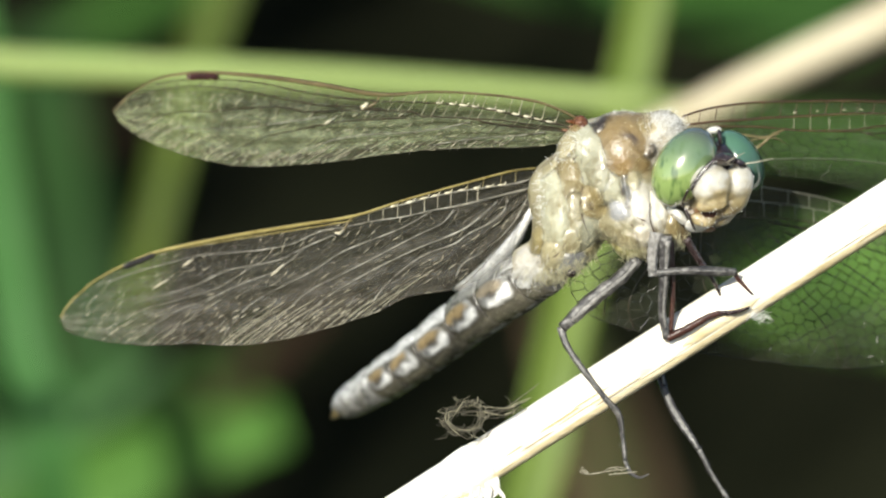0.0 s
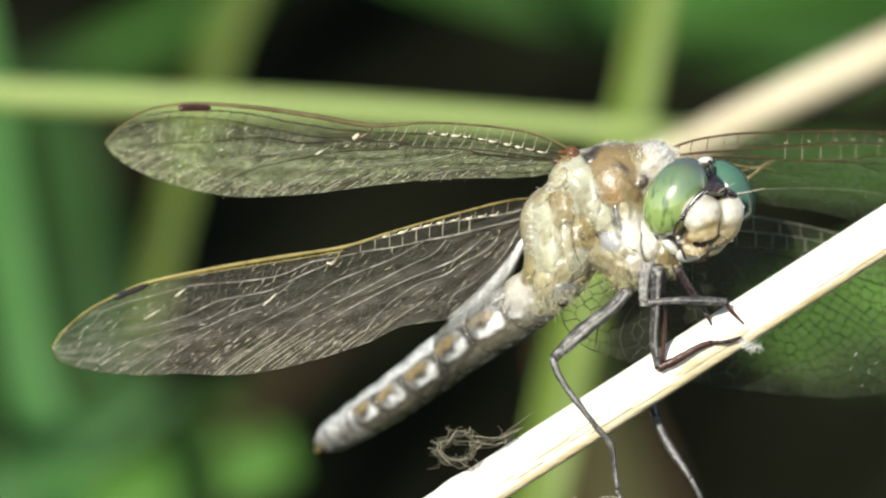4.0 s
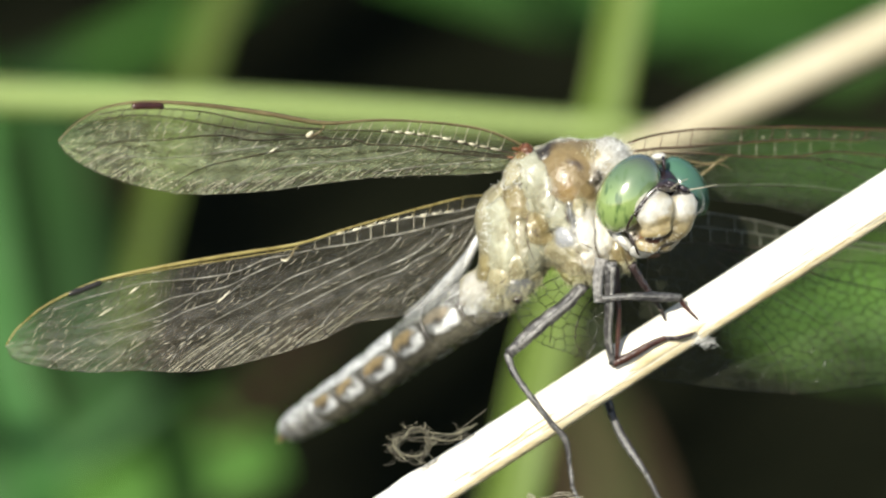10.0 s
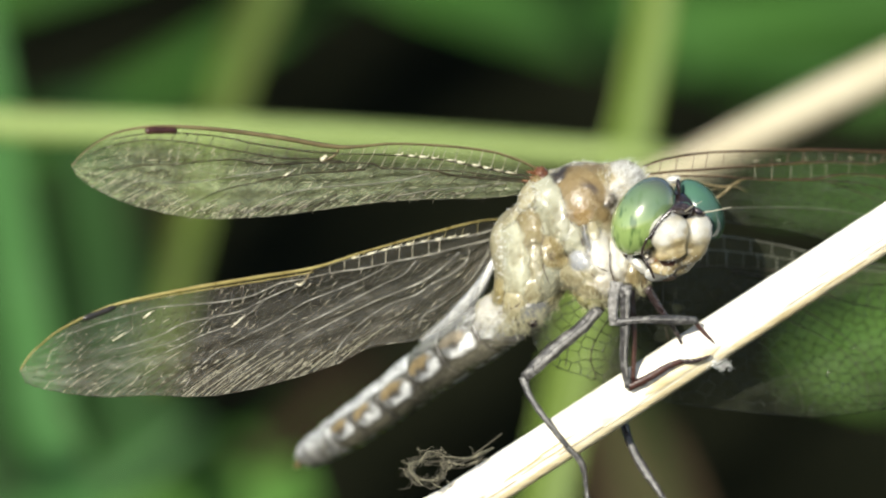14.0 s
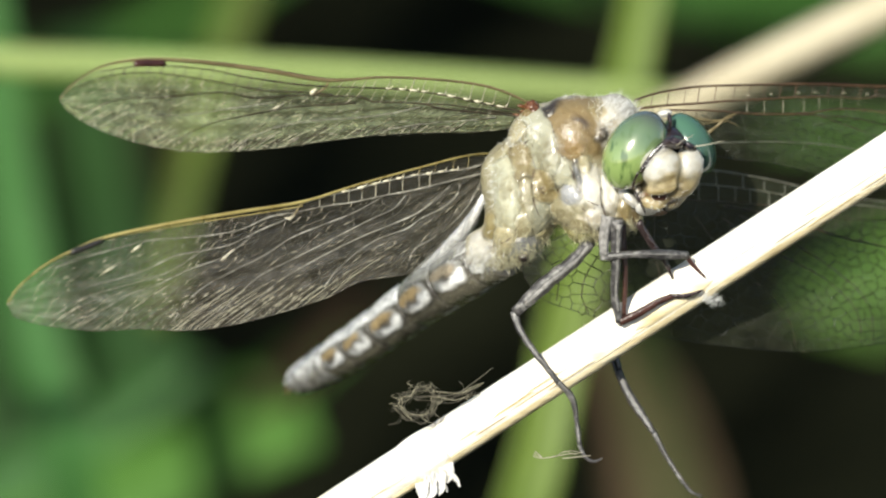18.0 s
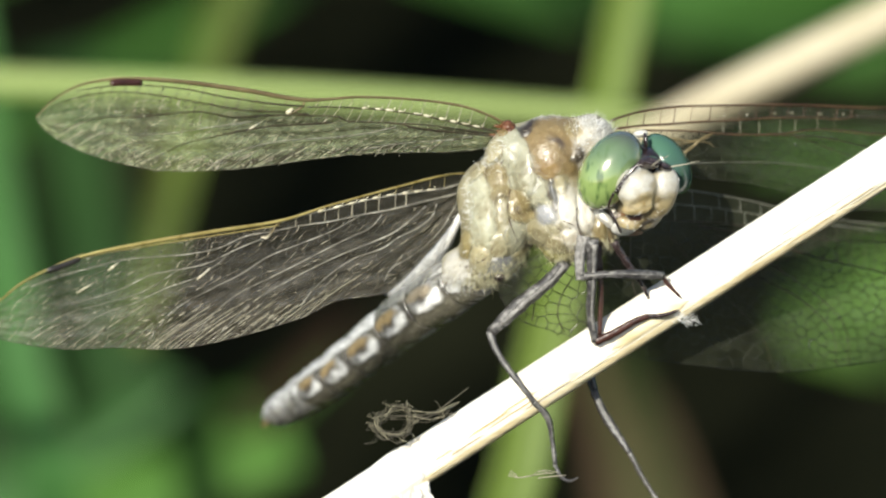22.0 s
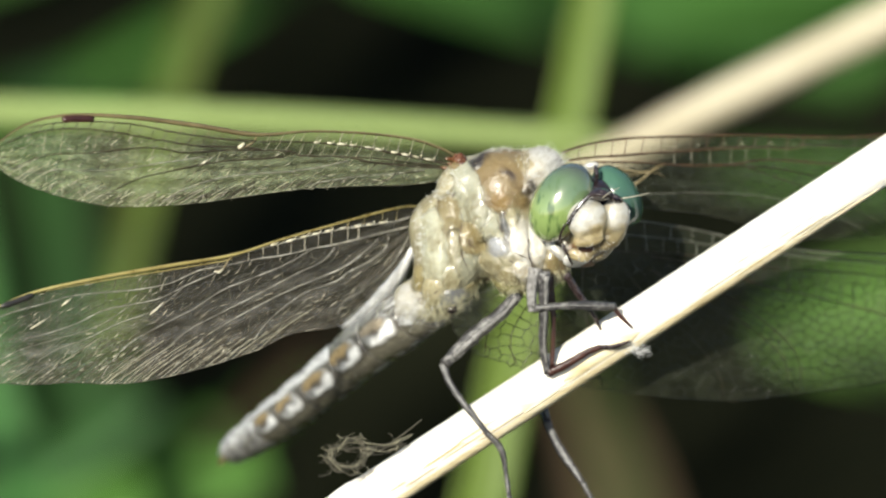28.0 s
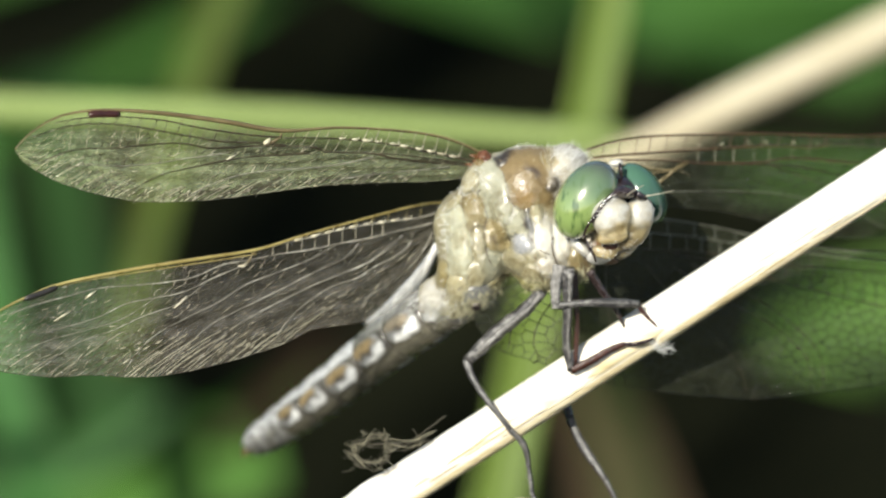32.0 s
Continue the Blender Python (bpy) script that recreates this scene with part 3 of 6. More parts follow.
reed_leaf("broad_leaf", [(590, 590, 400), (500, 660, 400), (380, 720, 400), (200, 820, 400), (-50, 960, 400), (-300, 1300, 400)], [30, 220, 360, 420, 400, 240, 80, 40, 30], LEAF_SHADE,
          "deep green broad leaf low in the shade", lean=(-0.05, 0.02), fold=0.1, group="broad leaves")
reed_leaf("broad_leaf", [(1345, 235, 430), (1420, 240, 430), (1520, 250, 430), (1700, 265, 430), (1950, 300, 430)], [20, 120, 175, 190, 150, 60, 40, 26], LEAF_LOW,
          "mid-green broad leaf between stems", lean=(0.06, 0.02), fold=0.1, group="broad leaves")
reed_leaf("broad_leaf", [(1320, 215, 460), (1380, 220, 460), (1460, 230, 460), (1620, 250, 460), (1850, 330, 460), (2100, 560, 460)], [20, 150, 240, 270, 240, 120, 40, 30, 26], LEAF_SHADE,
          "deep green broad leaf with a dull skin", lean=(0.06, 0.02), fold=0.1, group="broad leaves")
reed_leaf("withered_leaf", [(1030, 560, 430), (1055, 660, 430), (1085, 770, 430), (1100, 900, 430), (1120, 1200, 430)], [30, 90, 120, 120, 100, 70, 50, 30], LEAF_BROWN,
          "withered brown leaf among the reeds")
reed_leaf("withered_leaf", [(1145, 670, 420), (1180, 740, 420), (1206, 805, 420), (1225, 900, 420), (1240, 1200, 420)], [20, 70, 110, 115, 95, 60, 50, 30], LEAF_BROWN,
          "narrow withered brown leaf among the reeds")
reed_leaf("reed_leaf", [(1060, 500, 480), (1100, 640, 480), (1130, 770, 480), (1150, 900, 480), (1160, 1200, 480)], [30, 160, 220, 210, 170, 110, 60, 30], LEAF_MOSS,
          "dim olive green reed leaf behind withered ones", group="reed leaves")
reed_leaf("withered_leaf", [(660, 500, 360), (600, 560, 360), (540, 620, 360), (440, 720, 360), (200, 1000, 360), (-200, 1300, 360)], [30, 100, 130, 110, 80, 70, 60, 50], LEAF_DIM,
          "rotten dark brown leaf lying aslant", lean=(-0.05, 0.02))
reed_leaf("withered_leaf", [(300, 200, 540), (245, 300, 540), (215, 400, 540), (190, 560, 540), (150, 1000, 540)], [30, 120, 140, 90, 60, 50, 40], LEAF_DIM,
          "rotten dark brown leaf, drooping", lean=(-0.05, 0.02))

# dense dark reeds around, unseen and added to keep the ground in shade; the gap along the line of sight stays open
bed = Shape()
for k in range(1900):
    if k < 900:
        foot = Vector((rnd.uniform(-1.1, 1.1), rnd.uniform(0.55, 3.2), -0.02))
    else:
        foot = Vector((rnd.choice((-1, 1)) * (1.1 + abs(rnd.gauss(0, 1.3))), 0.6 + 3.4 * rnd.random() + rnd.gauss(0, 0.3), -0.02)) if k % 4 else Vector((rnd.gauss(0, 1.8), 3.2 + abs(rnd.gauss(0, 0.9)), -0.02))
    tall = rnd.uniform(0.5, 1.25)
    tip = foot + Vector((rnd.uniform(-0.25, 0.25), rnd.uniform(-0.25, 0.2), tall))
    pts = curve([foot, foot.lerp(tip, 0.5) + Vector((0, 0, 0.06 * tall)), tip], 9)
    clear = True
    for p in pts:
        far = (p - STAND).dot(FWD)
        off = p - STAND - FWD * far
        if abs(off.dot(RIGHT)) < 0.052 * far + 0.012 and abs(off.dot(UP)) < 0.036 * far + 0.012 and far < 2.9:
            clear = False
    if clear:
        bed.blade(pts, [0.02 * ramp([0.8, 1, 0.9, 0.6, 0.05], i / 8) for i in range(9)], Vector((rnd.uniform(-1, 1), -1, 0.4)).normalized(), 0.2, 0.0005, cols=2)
thing("shade_reeds", bed, LEAF_DARK, Vector((0, 1.5, 0)), "dense bed of dark green reed leaves", "reeds", kind="stuff")

# ---- the perch ----
STEM_WAY = (grid(1700, 176, 3) - grid(500, 944, 3)).normalized()
left_end, right_end = grid(500, 944, 3.0), grid(1700, 176, 3.0)
root = to_ground(left_end, -STEM_WAY)
line = [root.lerp(left_end, k / 5) for k in range(6)] + [left_end.lerp(right_end, 0.33), left_end.lerp(right_end, 0.66), right_end, right_end + STEM_WAY * 0.15, right_end + STEM_WAY * 0.35]
perch = holder("perch_stem", root, "thick dry straw-coloured reed stem slanting across the sun", "stem")
near = [left_end + STEM_WAY * (k * 0.0006 - 0.02) for k in range(180)]


def ribbed(a, t):
    return 1 + 0.012 * math.cos(9 * a) + 0.010 * math.sin(21 * a + 6 * t) + 0.012 * noise.noise(Vector((3 * math.cos(a), 3 * math.sin(a), 60 * t)))


part("culm", Shape().tube(near, size(39.5), 40, flat=0.85, side=UP, profile=ribbed), BLEACHED, perch)
part("lower_culm", Shape().tube(curve([root, root.lerp(left_end, 0.5), left_end - STEM_WAY * 0.0195], 40), size(40), 20), BLEACHED, perch)
part("upper_culm", Shape().tube([near[-1] + STEM_WAY * (0.02 * k - 0.0003) for k in range(16)], [size(39.5) * (1 - 0.02 * k) for k in range(16)], 20, flat=0.85, side=UP), BLEACHED, perch)


def on_stem(along, angle, out=0.0):
    """A point on the stem's skin: grid x along it, degrees up from the side that faces the lens."""
    p = left_end.lerp(right_end, (along - 500) / 1200)
    up = (UP - STEM_WAY * UP.dot(STEM_WAY)).normalized()
    face = STEM_WAY.cross(up)
    face = face if face.dot(FWD) < 0 else -face
    a = radians(angle)
    return p + (up * math.sin(a) + face * (0.85 * math.cos(a))) * (size(39.5) + out)


def strip(along_a, along_b, a0, a1, out, mat, name, label="", ragged=0.25, n=60, seed=1):
    """A strip of the outer sheath that lies on the stem, with a ragged edge."""
    r = random.Random(seed)
    sh = Shape()
    for i in range(n + 1):
        s = along_a + (along_b - along_a) * i / n
        w = noise.noise(Vector((s * 0.02, seed, 0))) * ragged + 0.1 * (r.random() - 0.5) * ragged
        taper = min(1.0, 6 * i / n, 6 * (n - i) / n)
        lo, hi = a0 + (a1 - a0) * 0.5 * (1 - taper), a1 - (a1 - a0) * (0.5 * (1 - taper) + abs(w) * 0.5)
        for k in range(5):
            sh.v.append(on_stem(s, lo + (hi - lo) * k / 4, out if 0 < k < 4 else -0.00003))
    for i in range(n):
        for k in range(4):
            q = i * 5 + k
            sh.face((q, q + 1, q + 6, q + 5))
    part(name, sh, mat, perch, label)


strip(560, 1640, -86, -38, 0.00008, STRAW_OLD, "sheath", "tan sheath along the stem's underside", seed=3)
strip(1085, 1225, -40, -4, 0.00010, STRAW_OLD, "sheath", "amber worn patch of sheath", 0.5, seed=5)
for k in range(16):
    a = 560 + 62 * k + 30 * rnd.random()
    g0 = rnd.uniform(-52, -8)
    strip(a, a + rnd.uniform(30, 120), g0, g0 + rnd.uniform(2, 6), 0.00006, STRAW_OLD if k % 3 else STRAW, "fibre", seed=20 + k)
for a, g0, g1, long in ((838, -14, -9, 70), (862, -24, -20, 95), (900, -8, -5, 60), (800, -30, -25, 60), (930, -34, -30, 80), (1385, -44, -40, 90), (1480, -38, -35, 70)):
    strip(a, a + long, g0, g1, 0.00007, STREAK, "streak", "brown streak on the straw", 0.4, 40, a)
collar = [left_end.lerp(right_end, (722 - 500) / 1200) + STEM_WAY * (0.0005 * (k - 3)) for k in range(7)]
part("node", Shape().tube(collar, [size(40 + 3 * math.sin(math.pi * k / 6)) for k in range(7)], 36, flat=0.88, side=UP, profile=lambda a, t: 1 + 0.03 * math.sin(7 * a)), BLEACHED, perch)
for k in range(9):
    scrap, big = Shape(), k < 4
    p = on_stem(700 + (14 * k if big else 10 * (k - 3)), -52 - 8 * rnd.random(), 0.0)
    way = (-UP + RIGHT * (rnd.uniform(-0.2, 0.3) if big else rnd.uniform(0.1, 1.1)) - FWD * rnd.uniform(-0.2, 0.4)).normalized() * size(rnd.uniform(34, 46) if big else rnd.uniform(22, 52))
    pts = curve([p, p + way * 0.35 - FWD * size(rnd.uniform(0, 6)), p + way * 0.7 + RIGHT * size(rnd.uniform(-5, 5)), p + way + FWD * size(rnd.uniform(-4, 8))], 14)
    w = rnd.uniform(20, 27) if big else rnd.uniform(5, 9)
    scrap.blade(pts, [size(w * ramp([0.8, 1.05, 1.0, 0.8, 0.25], i / 13) * rnd.uniform(0.88, 1.1)) for i in range(14)], (-FWD + UP * rnd.uniform(-0.3, 0.4) + RIGHT * rnd.uniform(-0.5, 0.5)).normalized(), rnd.uniform(0.15, 0.5), 0.00004, cols=6)
    part("torn_sheath", scrap, PAPER, perch, "white papery torn sheath" if big else "thin white shred of sheath")

# loose fibre and fluff caught on the perch
tangle = Shape()
centre = grid(710, 708, 1)
for k in range(30):
    # loose loops round a hollow middle
    a0, span, r = rnd.uniform(0, 6.28), rnd.uniform(1.2, 4.2), rnd.uniform(0.72, 1.12)
    tip, off = rnd.gauss(0, 0.25), Vector((rnd.gauss(0, 3), rnd.gauss(0, 3)))
    pts = []
    for i in range(9):
        w = a0 + span * i / 8
        rr = r * (1 + 0.09 * rnd.gauss(0, 1))
        pts.append(centre + RIGHT * size(36 * rr * math.cos(w) + off.x) + UP * size((27 * rr + 6 * math.cos(w)) * math.sin(w) + off.y + 0.15 * 36 * math.cos(w)) + FWD * size(14 * math.sin(w + tip) + rnd.gauss(0, 5)))
    tangle.tube(curve(pts, 26), [size(rnd.uniform(0.22, 0.4) + 0.6 * abs(math.sin(i * 0.37 + k)) * (k % 3 == 0)) for i in range(26)], 4)
for k in range(40):
    w = rnd.uniform(0, 6.28)
    p = centre + RIGHT * size(36 * math.cos(w)) + UP * size(28 * math.sin(w) + 5 * math.cos(w))
    pts = [p]
    for i in range(3):
        pts.append(pts[-1] + (RIGHT * rnd.gauss(0.3 * math.cos(w), 0.8) + UP * rnd.gauss(0.3 * math.sin(w), 0.8) + FWD * rnd.gauss(0, 0.6)) * size(rnd.uniform(4, 9)))
    tangle.tube(curve(pts, 10), size(rnd.uniform(0.25, 0.6)), 4)
for k in range(9):
    a = centre + RIGHT * size(rnd.uniform(-10, 34)) + UP * size(rnd.choice((16, -12, 4)) + rnd.gauss(0, 5))
    b = grid(795 + 30 * rnd.random(), 694 - 10 * rnd.random() + rnd.gauss(0, 4), 2)
    mid = a.lerp(b, 0.55) - UP * size(rnd.uniform(-2, 12))
    tangle.tube(curve([a, mid, b], 16), [size(rnd.uniform(0.5, 1.3)) for _ in range(16)], 4)
for a, b, c in (((770, 700), (805, 676), (842, 648)), ((785, 696), (800, 684), (826, 674)), ((792, 690), (788, 676), (782, 672)), ((796, 690), (797, 698), (796, 705))):
    tangle.tube(curve([grid(*a, 2), grid(*b, 1.5), grid(*c, 2)], 14), size(0.8), 4)
thing("fibre_tangle", tangle, FIBRE_MIX, on_stem(800, 60), "small tangle of dry plant fibre on the stem", "plant fibre", kind="stuff")
tuft = Shape()
for k in range(150):
    p = grid(1228 + rnd.gauss(0, 9), 528 + rnd.gauss(0, 5), -0.5)
    tuft.bristle(p, (RIGHT * rnd.gauss(0.3, 1) + UP * rnd.gauss(-0.2, 0.8) - FWD * rnd.gauss(0.2, 0.6)).normalized() * size(rnd.uniform(3, 9)), size(0.45), (UP * rnd.gauss(0, 1) + RIGHT * rnd.gauss(0, 1)) * size(5))
thing("seed_fluff", tuft, HAIR_WHITE, on_stem(1228, -40), "white tuft of seed fluff clinging to the stem", "fluff")
tuft = Shape()
for k in range(26):
    p = on_stem(560 + 1080 * rnd.random(), rnd.choice((78, -62)) + rnd.gauss(0, 6))
    tuft.bristle(p, ((UP if k % 2 else -UP) * rnd.uniform(0.4, 1) + RIGHT * rnd.gauss(0, 0.6)).normalized() * size(rnd.uniform(4, 13)), size(0.7))
tagged(part("stray_fibre", tuft, FIBRE, perch), kind="stuff")
wisp = Shape()
for k in range(5):
    x, y = 960 + 36 * rnd.random(), 798 + rnd.gauss(0, 3)
    wisp.tube(curve([grid(x - 14, y + rnd.gauss(0, 4), -0.2), grid(x, y + rnd.gauss(0, 4), -0.4), grid(x + 20, y - 4 + rnd.gauss(0, 4), -0.2)], 10), size(rnd.uniform(0.6, 1.1)), 4)
for k in range(4):
    wisp.tube(curve([grid(915 + rnd.gauss(0, 2), 795 + 3 * k, 0), grid(925, 802 + 2 * k, 0), grid(932 + rnd.gauss(0, 3), 808, 0), grid(975, 800, -0.3)], 12), size(0.6), 4)
thing("fibre_wisp", wisp, FIBRE, grid(1000, 796, -0.2), "thin wisps of dry fibre held by the claw", "plant fibre", kind="stuff")

# ---- the dragonfly ----
fly = holder("dragonfly", grid(1062, 566, 0), "pale brown grey dragonfly with green eyes, on a dry stem", "dragonfly")


def wing(name, lead, trail, depth, mem, label, net, turn, stretch, net_mat, net_thick, veins=(), ladders=(), seed=1, stig=None, stig_mat=None, streaks=None, beads=(), open_over=()):
    """A wing between its leading and trailing edges (grid points from base to tip); depth(x) in millimetres.
    net: size of its small cells in grid units, drawn out by stretch along the direction turn (degrees); veins: (points, half width at
    base and at tip, or all along it, material); ladders: (upper vein, lower vein, from x, to x, count, slant, half width, material), by vein number;
    open_over: veins over which there is no net of small cells."""
    wr = random.Random(seed)
    n = 120
    edge_a = curve([(x, y, 0) for x, y in lead], n)
    edge_b = curve([(x, y, 0) for x, y in trail], n)
    nu, nc = n - 1, 34
    flat = np.array([[tuple(edge_a[i].lerp(edge_b[i], j / nc))[:2] for j in range(nc + 1)] for i in range(n)])
    wide = np.linalg.norm(flat[:, -1] - flat[:, 0], axis=1)
    c = np.linspace(0, 1, nc + 1)[None]
    w = wide[:, None] / 24
    low = 0.16 * np.minimum(w / 3, 1) * np.sin(c * 2 * math.pi * 5.5) * (1 - 0.5 * c) - 0.54 * w / 6 * np.sin(math.pi * c)
    spots = flat.reshape(-1, 2)

    def near(x, y):
        d = (spots[:, 0] - x) ** 2 + (spots[:, 1] - y) ** 2
        k = int(d.argmin())
        return k, d[k]

    def at(x, y, lift=0.0):
        return grid(x, y, depth(x) + low.flat[near(x, y)[0]] - lift)

    base = at(*lead[0])
    skin = Shape()
    for i in range(n):
        for j in range(nc + 1):
            x, y = flat[i, j]
            skin.v.append(grid(x, y, depth(x) + low[i, j]))
    for i in range(nu):
        for j in range(nc):
            k = i * (nc + 1) + j
            skin.face((k, k + 1, k + nc + 2, k + nc + 1))
    ob = part(name, skin, mem, fly, label, base)
    # Reflections put in as denser cover towards trailing edge and tip.
    wing_sheen = ob.data.color_attributes.new("wing_sheen", "FLOAT_COLOR", "POINT")
    vals = []
    for i in range(n):
        for j in range(nc + 1):
            d = (0.4 + 0.6 * soft(0.15, 0.75, j / nc)) * (0.75 + 0.25 * soft(0.15, 0.6, i / nu)) if streaks else 0.45
            vals += [d, d, d, 1]
    wing_sheen.data.foreach_set("color", vals)

    # long veins
    runs = []
    for pts, a, b, mat in veins:
        run = curve([(x, y, 0) for x, y in pts], max(12, 5 * len(pts)))
        runs.append(run)
        part("vein", Shape().tube([at(q.x, q.y, 0.03) for q in run], [size(ramp([a, b] if not isinstance(a, list) else a, i / (len(run) - 1))) for i in range(len(run))], 6), mat, ob, origin=base)
    rim = [at(q.x, q.y) for q in edge_b]
    part("vein", Shape().tube(rim, size(0.6), 5), VEIN, ob, "thin trailing rim", origin=base)

    def height(k, x):
        run = runs[k]
        q = min(range(len(run)), key=lambda i: abs(run[i].x - x))
        a, b = run[q], run[q + 1 if q + 1 < len(run) and (run[q + 1].x - run[q].x) * (x - run[q].x) > 0 else max(q - 1, 0)]
        return a.y + (b.y - a.y) * min(max((x - a.x) / (b.x - a.x), 0), 1) if abs(b.x - a.x) > 0.1 else a.y

    by_mat = {}
    for k0, k1, xa, xb, count, slant, thick, mat in ladders:
        sh = by_mat.setdefault(mat.name, (mat, Shape()))[1]
        for i in range(count):
            x = xa + (xb - xa) * (i + 0.25 * (wr.random() - 0.5)) / max(count - 1, 1)
            q0, q1 = (x + slant / 2, height(k0, x + slant / 2)), (x - slant / 2, height(k1, x - slant / 2))
            pts = [at(q0[0] + (q1[0] - q0[0]) * t, q0[1] + (q1[1] - q0[1]) * t, 0.03) for t in (0, 0.35, 0.7, 1)]
            r = size(thick * wr.uniform(0.7, 1.25))
            sh.tube(pts, [r, 0.8 * r, 0.9 * r, 1.2 * r], 5)
    for mat, sh in by_mat.values():
        tagged(part("cross_vein", sh, mat, ob, origin=base), kind="stuff")
    # Glints along the long veins, put in as pale beads.
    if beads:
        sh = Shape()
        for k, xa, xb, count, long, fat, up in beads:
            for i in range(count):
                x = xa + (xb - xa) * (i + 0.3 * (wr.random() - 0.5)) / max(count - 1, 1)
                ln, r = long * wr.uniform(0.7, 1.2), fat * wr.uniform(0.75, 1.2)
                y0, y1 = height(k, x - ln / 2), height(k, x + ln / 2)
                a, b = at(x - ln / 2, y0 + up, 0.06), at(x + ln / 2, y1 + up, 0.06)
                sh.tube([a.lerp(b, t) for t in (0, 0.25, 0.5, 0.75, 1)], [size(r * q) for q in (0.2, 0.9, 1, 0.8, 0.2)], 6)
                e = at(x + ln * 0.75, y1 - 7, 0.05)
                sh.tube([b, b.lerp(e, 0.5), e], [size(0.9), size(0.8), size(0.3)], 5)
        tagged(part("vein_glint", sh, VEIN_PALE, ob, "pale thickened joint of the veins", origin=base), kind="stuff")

    # the net of small cells: the borders between scattered centres, drawn out along one direction
    ca, sa = math.cos(radians(turn)), math.sin(radians(turn))
    here = lambda x, y: Vector(((x * ca + y * sa) / stretch, -x * sa + y * ca))
    back = lambda q: (q.x * stretch * ca - q.y * sa, q.x * stretch * sa + q.y * ca)
    seeds = []
    fence = [[here(q.x, q.y) for q in run] for run in runs + [edge_b]]
    for run in fence:
        gone = 0.0
        for p, q in zip(run, run[1:]):
            way = q - p
            gone += way.length
            if gone > 0.8 * net and way.length > 1e-6:
                gone = 0.0
                side = Vector((-way.y, way.x)).normalized() * (0.42 * net)
                seeds += [p + side, p - side]
    solid = np.array([tuple(q) for q in seeds])
    xs = [here(x, y) for x, y in spots[::7]]
    x0, x1 = min(q.x for q in xs), max(q.x for q in xs)
    y0, y1 = min(q.y for q in xs), max(q.y for q in xs)
    j, y = 0, y0
    while y < y1:
        x = x0 + (net / 2 if j % 2 else 0)
        while x < x1:
            q = Vector((x + net * 0.28 * wr.uniform(-1, 1), y + net * 0.28 * wr.uniform(-1, 1)))
            if near(*back(q))[1] < 170 and ((solid - np.array(tuple(q))) ** 2).sum(1).min() > (0.62 * net) ** 2:
                seeds.append(q)
            x += net
        y += net * 0.87
        j += 1
    pts2, _, tris = geometry.delaunay_2d_cdt(seeds, [], [], 0, 1e-4)[:3]
    mids, sides = [], {}
    for k, t in enumerate(tris):
        a, b, e = (pts2[i] for i in t)
        d = 2 * (a.x * (b.y - e.y) + b.x * (e.y - a.y) + e.x * (a.y - b.y))
        if abs(d) < 1e-6:
            mids.append(None)
            continue
        aa, bb, ee = a.length_squared, b.length_squared, e.length_squared
        mids.append(Vector(((aa * (b.y - e.y) + bb * (e.y - a.y) + ee * (a.y - b.y)) / d, (aa * (e.x - b.x) + bb * (a.x - e.x) + ee * (b.x - a.x)) / d)))
        for i in range(3):
            sides.setdefault(tuple(sorted((t[i], t[(i + 1) % 3]))), []).append(k)
    mesh, shine = Shape(), Shape()
    for ks in sides.values():
        if len(ks) != 2 or mids[ks[0]] is None or mids[ks[1]] is None or (mids[ks[0]] - mids[ks[1]]).length > 2.2 * net:
            continue
        p, q = back(mids[ks[0]]), back(mids[ks[1]])
        if near(*p)[1] > 60 or near(*q)[1] > 60:
            continue
        mx, my = (p[0] + q[0]) / 2, (p[1] + q[1]) / 2
        if any(min(runs[k][0].x, runs[k][-1].x) < mx < max(runs[k][0].x, runs[k][-1].x) and my < height(k, mx) - 1 for k in open_over):
            continue
        r = size(net_thick * wr.uniform(0.7, 1.3))
        lies = abs((math.degrees(math.atan2(q[1] - p[1], q[0] - p[0])) - turn + 90) % 180 - 90)
        # Cell borders along the slant: their glint is put in as paler tone.
        if streaks and lies < 32 and wr.random() < 0.5:
            a, b = at(*p, 0.03), at(*q, 0.03)
            shine.tube([a, a.lerp(b, 0.5), b], [0.8 * r, size(wr.uniform(0.55, 1.05)), 0.8 * r], 4)
        else:
            mesh.tube([at(*p, 0.02), at(*q, 0.02)], r, 4, cap=False)
    tagged(part("vein_net", mesh, net_mat, ob, origin=base), kind="stuff")

    # slanting branches that run out to the trailing rim, reflected streaks put into their tan tone
    if streaks:
        for xa, xb, step, dx, dy, long, share in streaks:
            x = xa
            while x > xb:
                k = min(range(n), key=lambda i: abs(edge_b[i].x - x) + (1000 if i < 20 else 0))
                q, ln = edge_b[k], long * wr.uniform(0.55, 1.2)
                bow = wr.uniform(0.02, 0.14)
                run = [(q.x + dx * ln * t, q.y + dy * ln * t - bow * ln * t * (1 - t)) for t in [i / 9 for i in range(10)]]
                run = [p for p in run if near(*p)[1] < 60]
                if len(run) > 3:
                    mesh2 = [at(*p, 0.03) for p in run]
                    shine.tube(mesh2, [size(0.5 + 0.35 * wr.random()) for _ in mesh2], 4, cap=False)
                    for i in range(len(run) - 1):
                        # Brighter glints put in as short thickened pieces.
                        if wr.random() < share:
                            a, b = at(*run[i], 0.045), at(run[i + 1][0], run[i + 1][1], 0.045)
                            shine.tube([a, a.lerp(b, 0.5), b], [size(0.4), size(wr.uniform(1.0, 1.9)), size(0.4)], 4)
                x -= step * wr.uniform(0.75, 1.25)
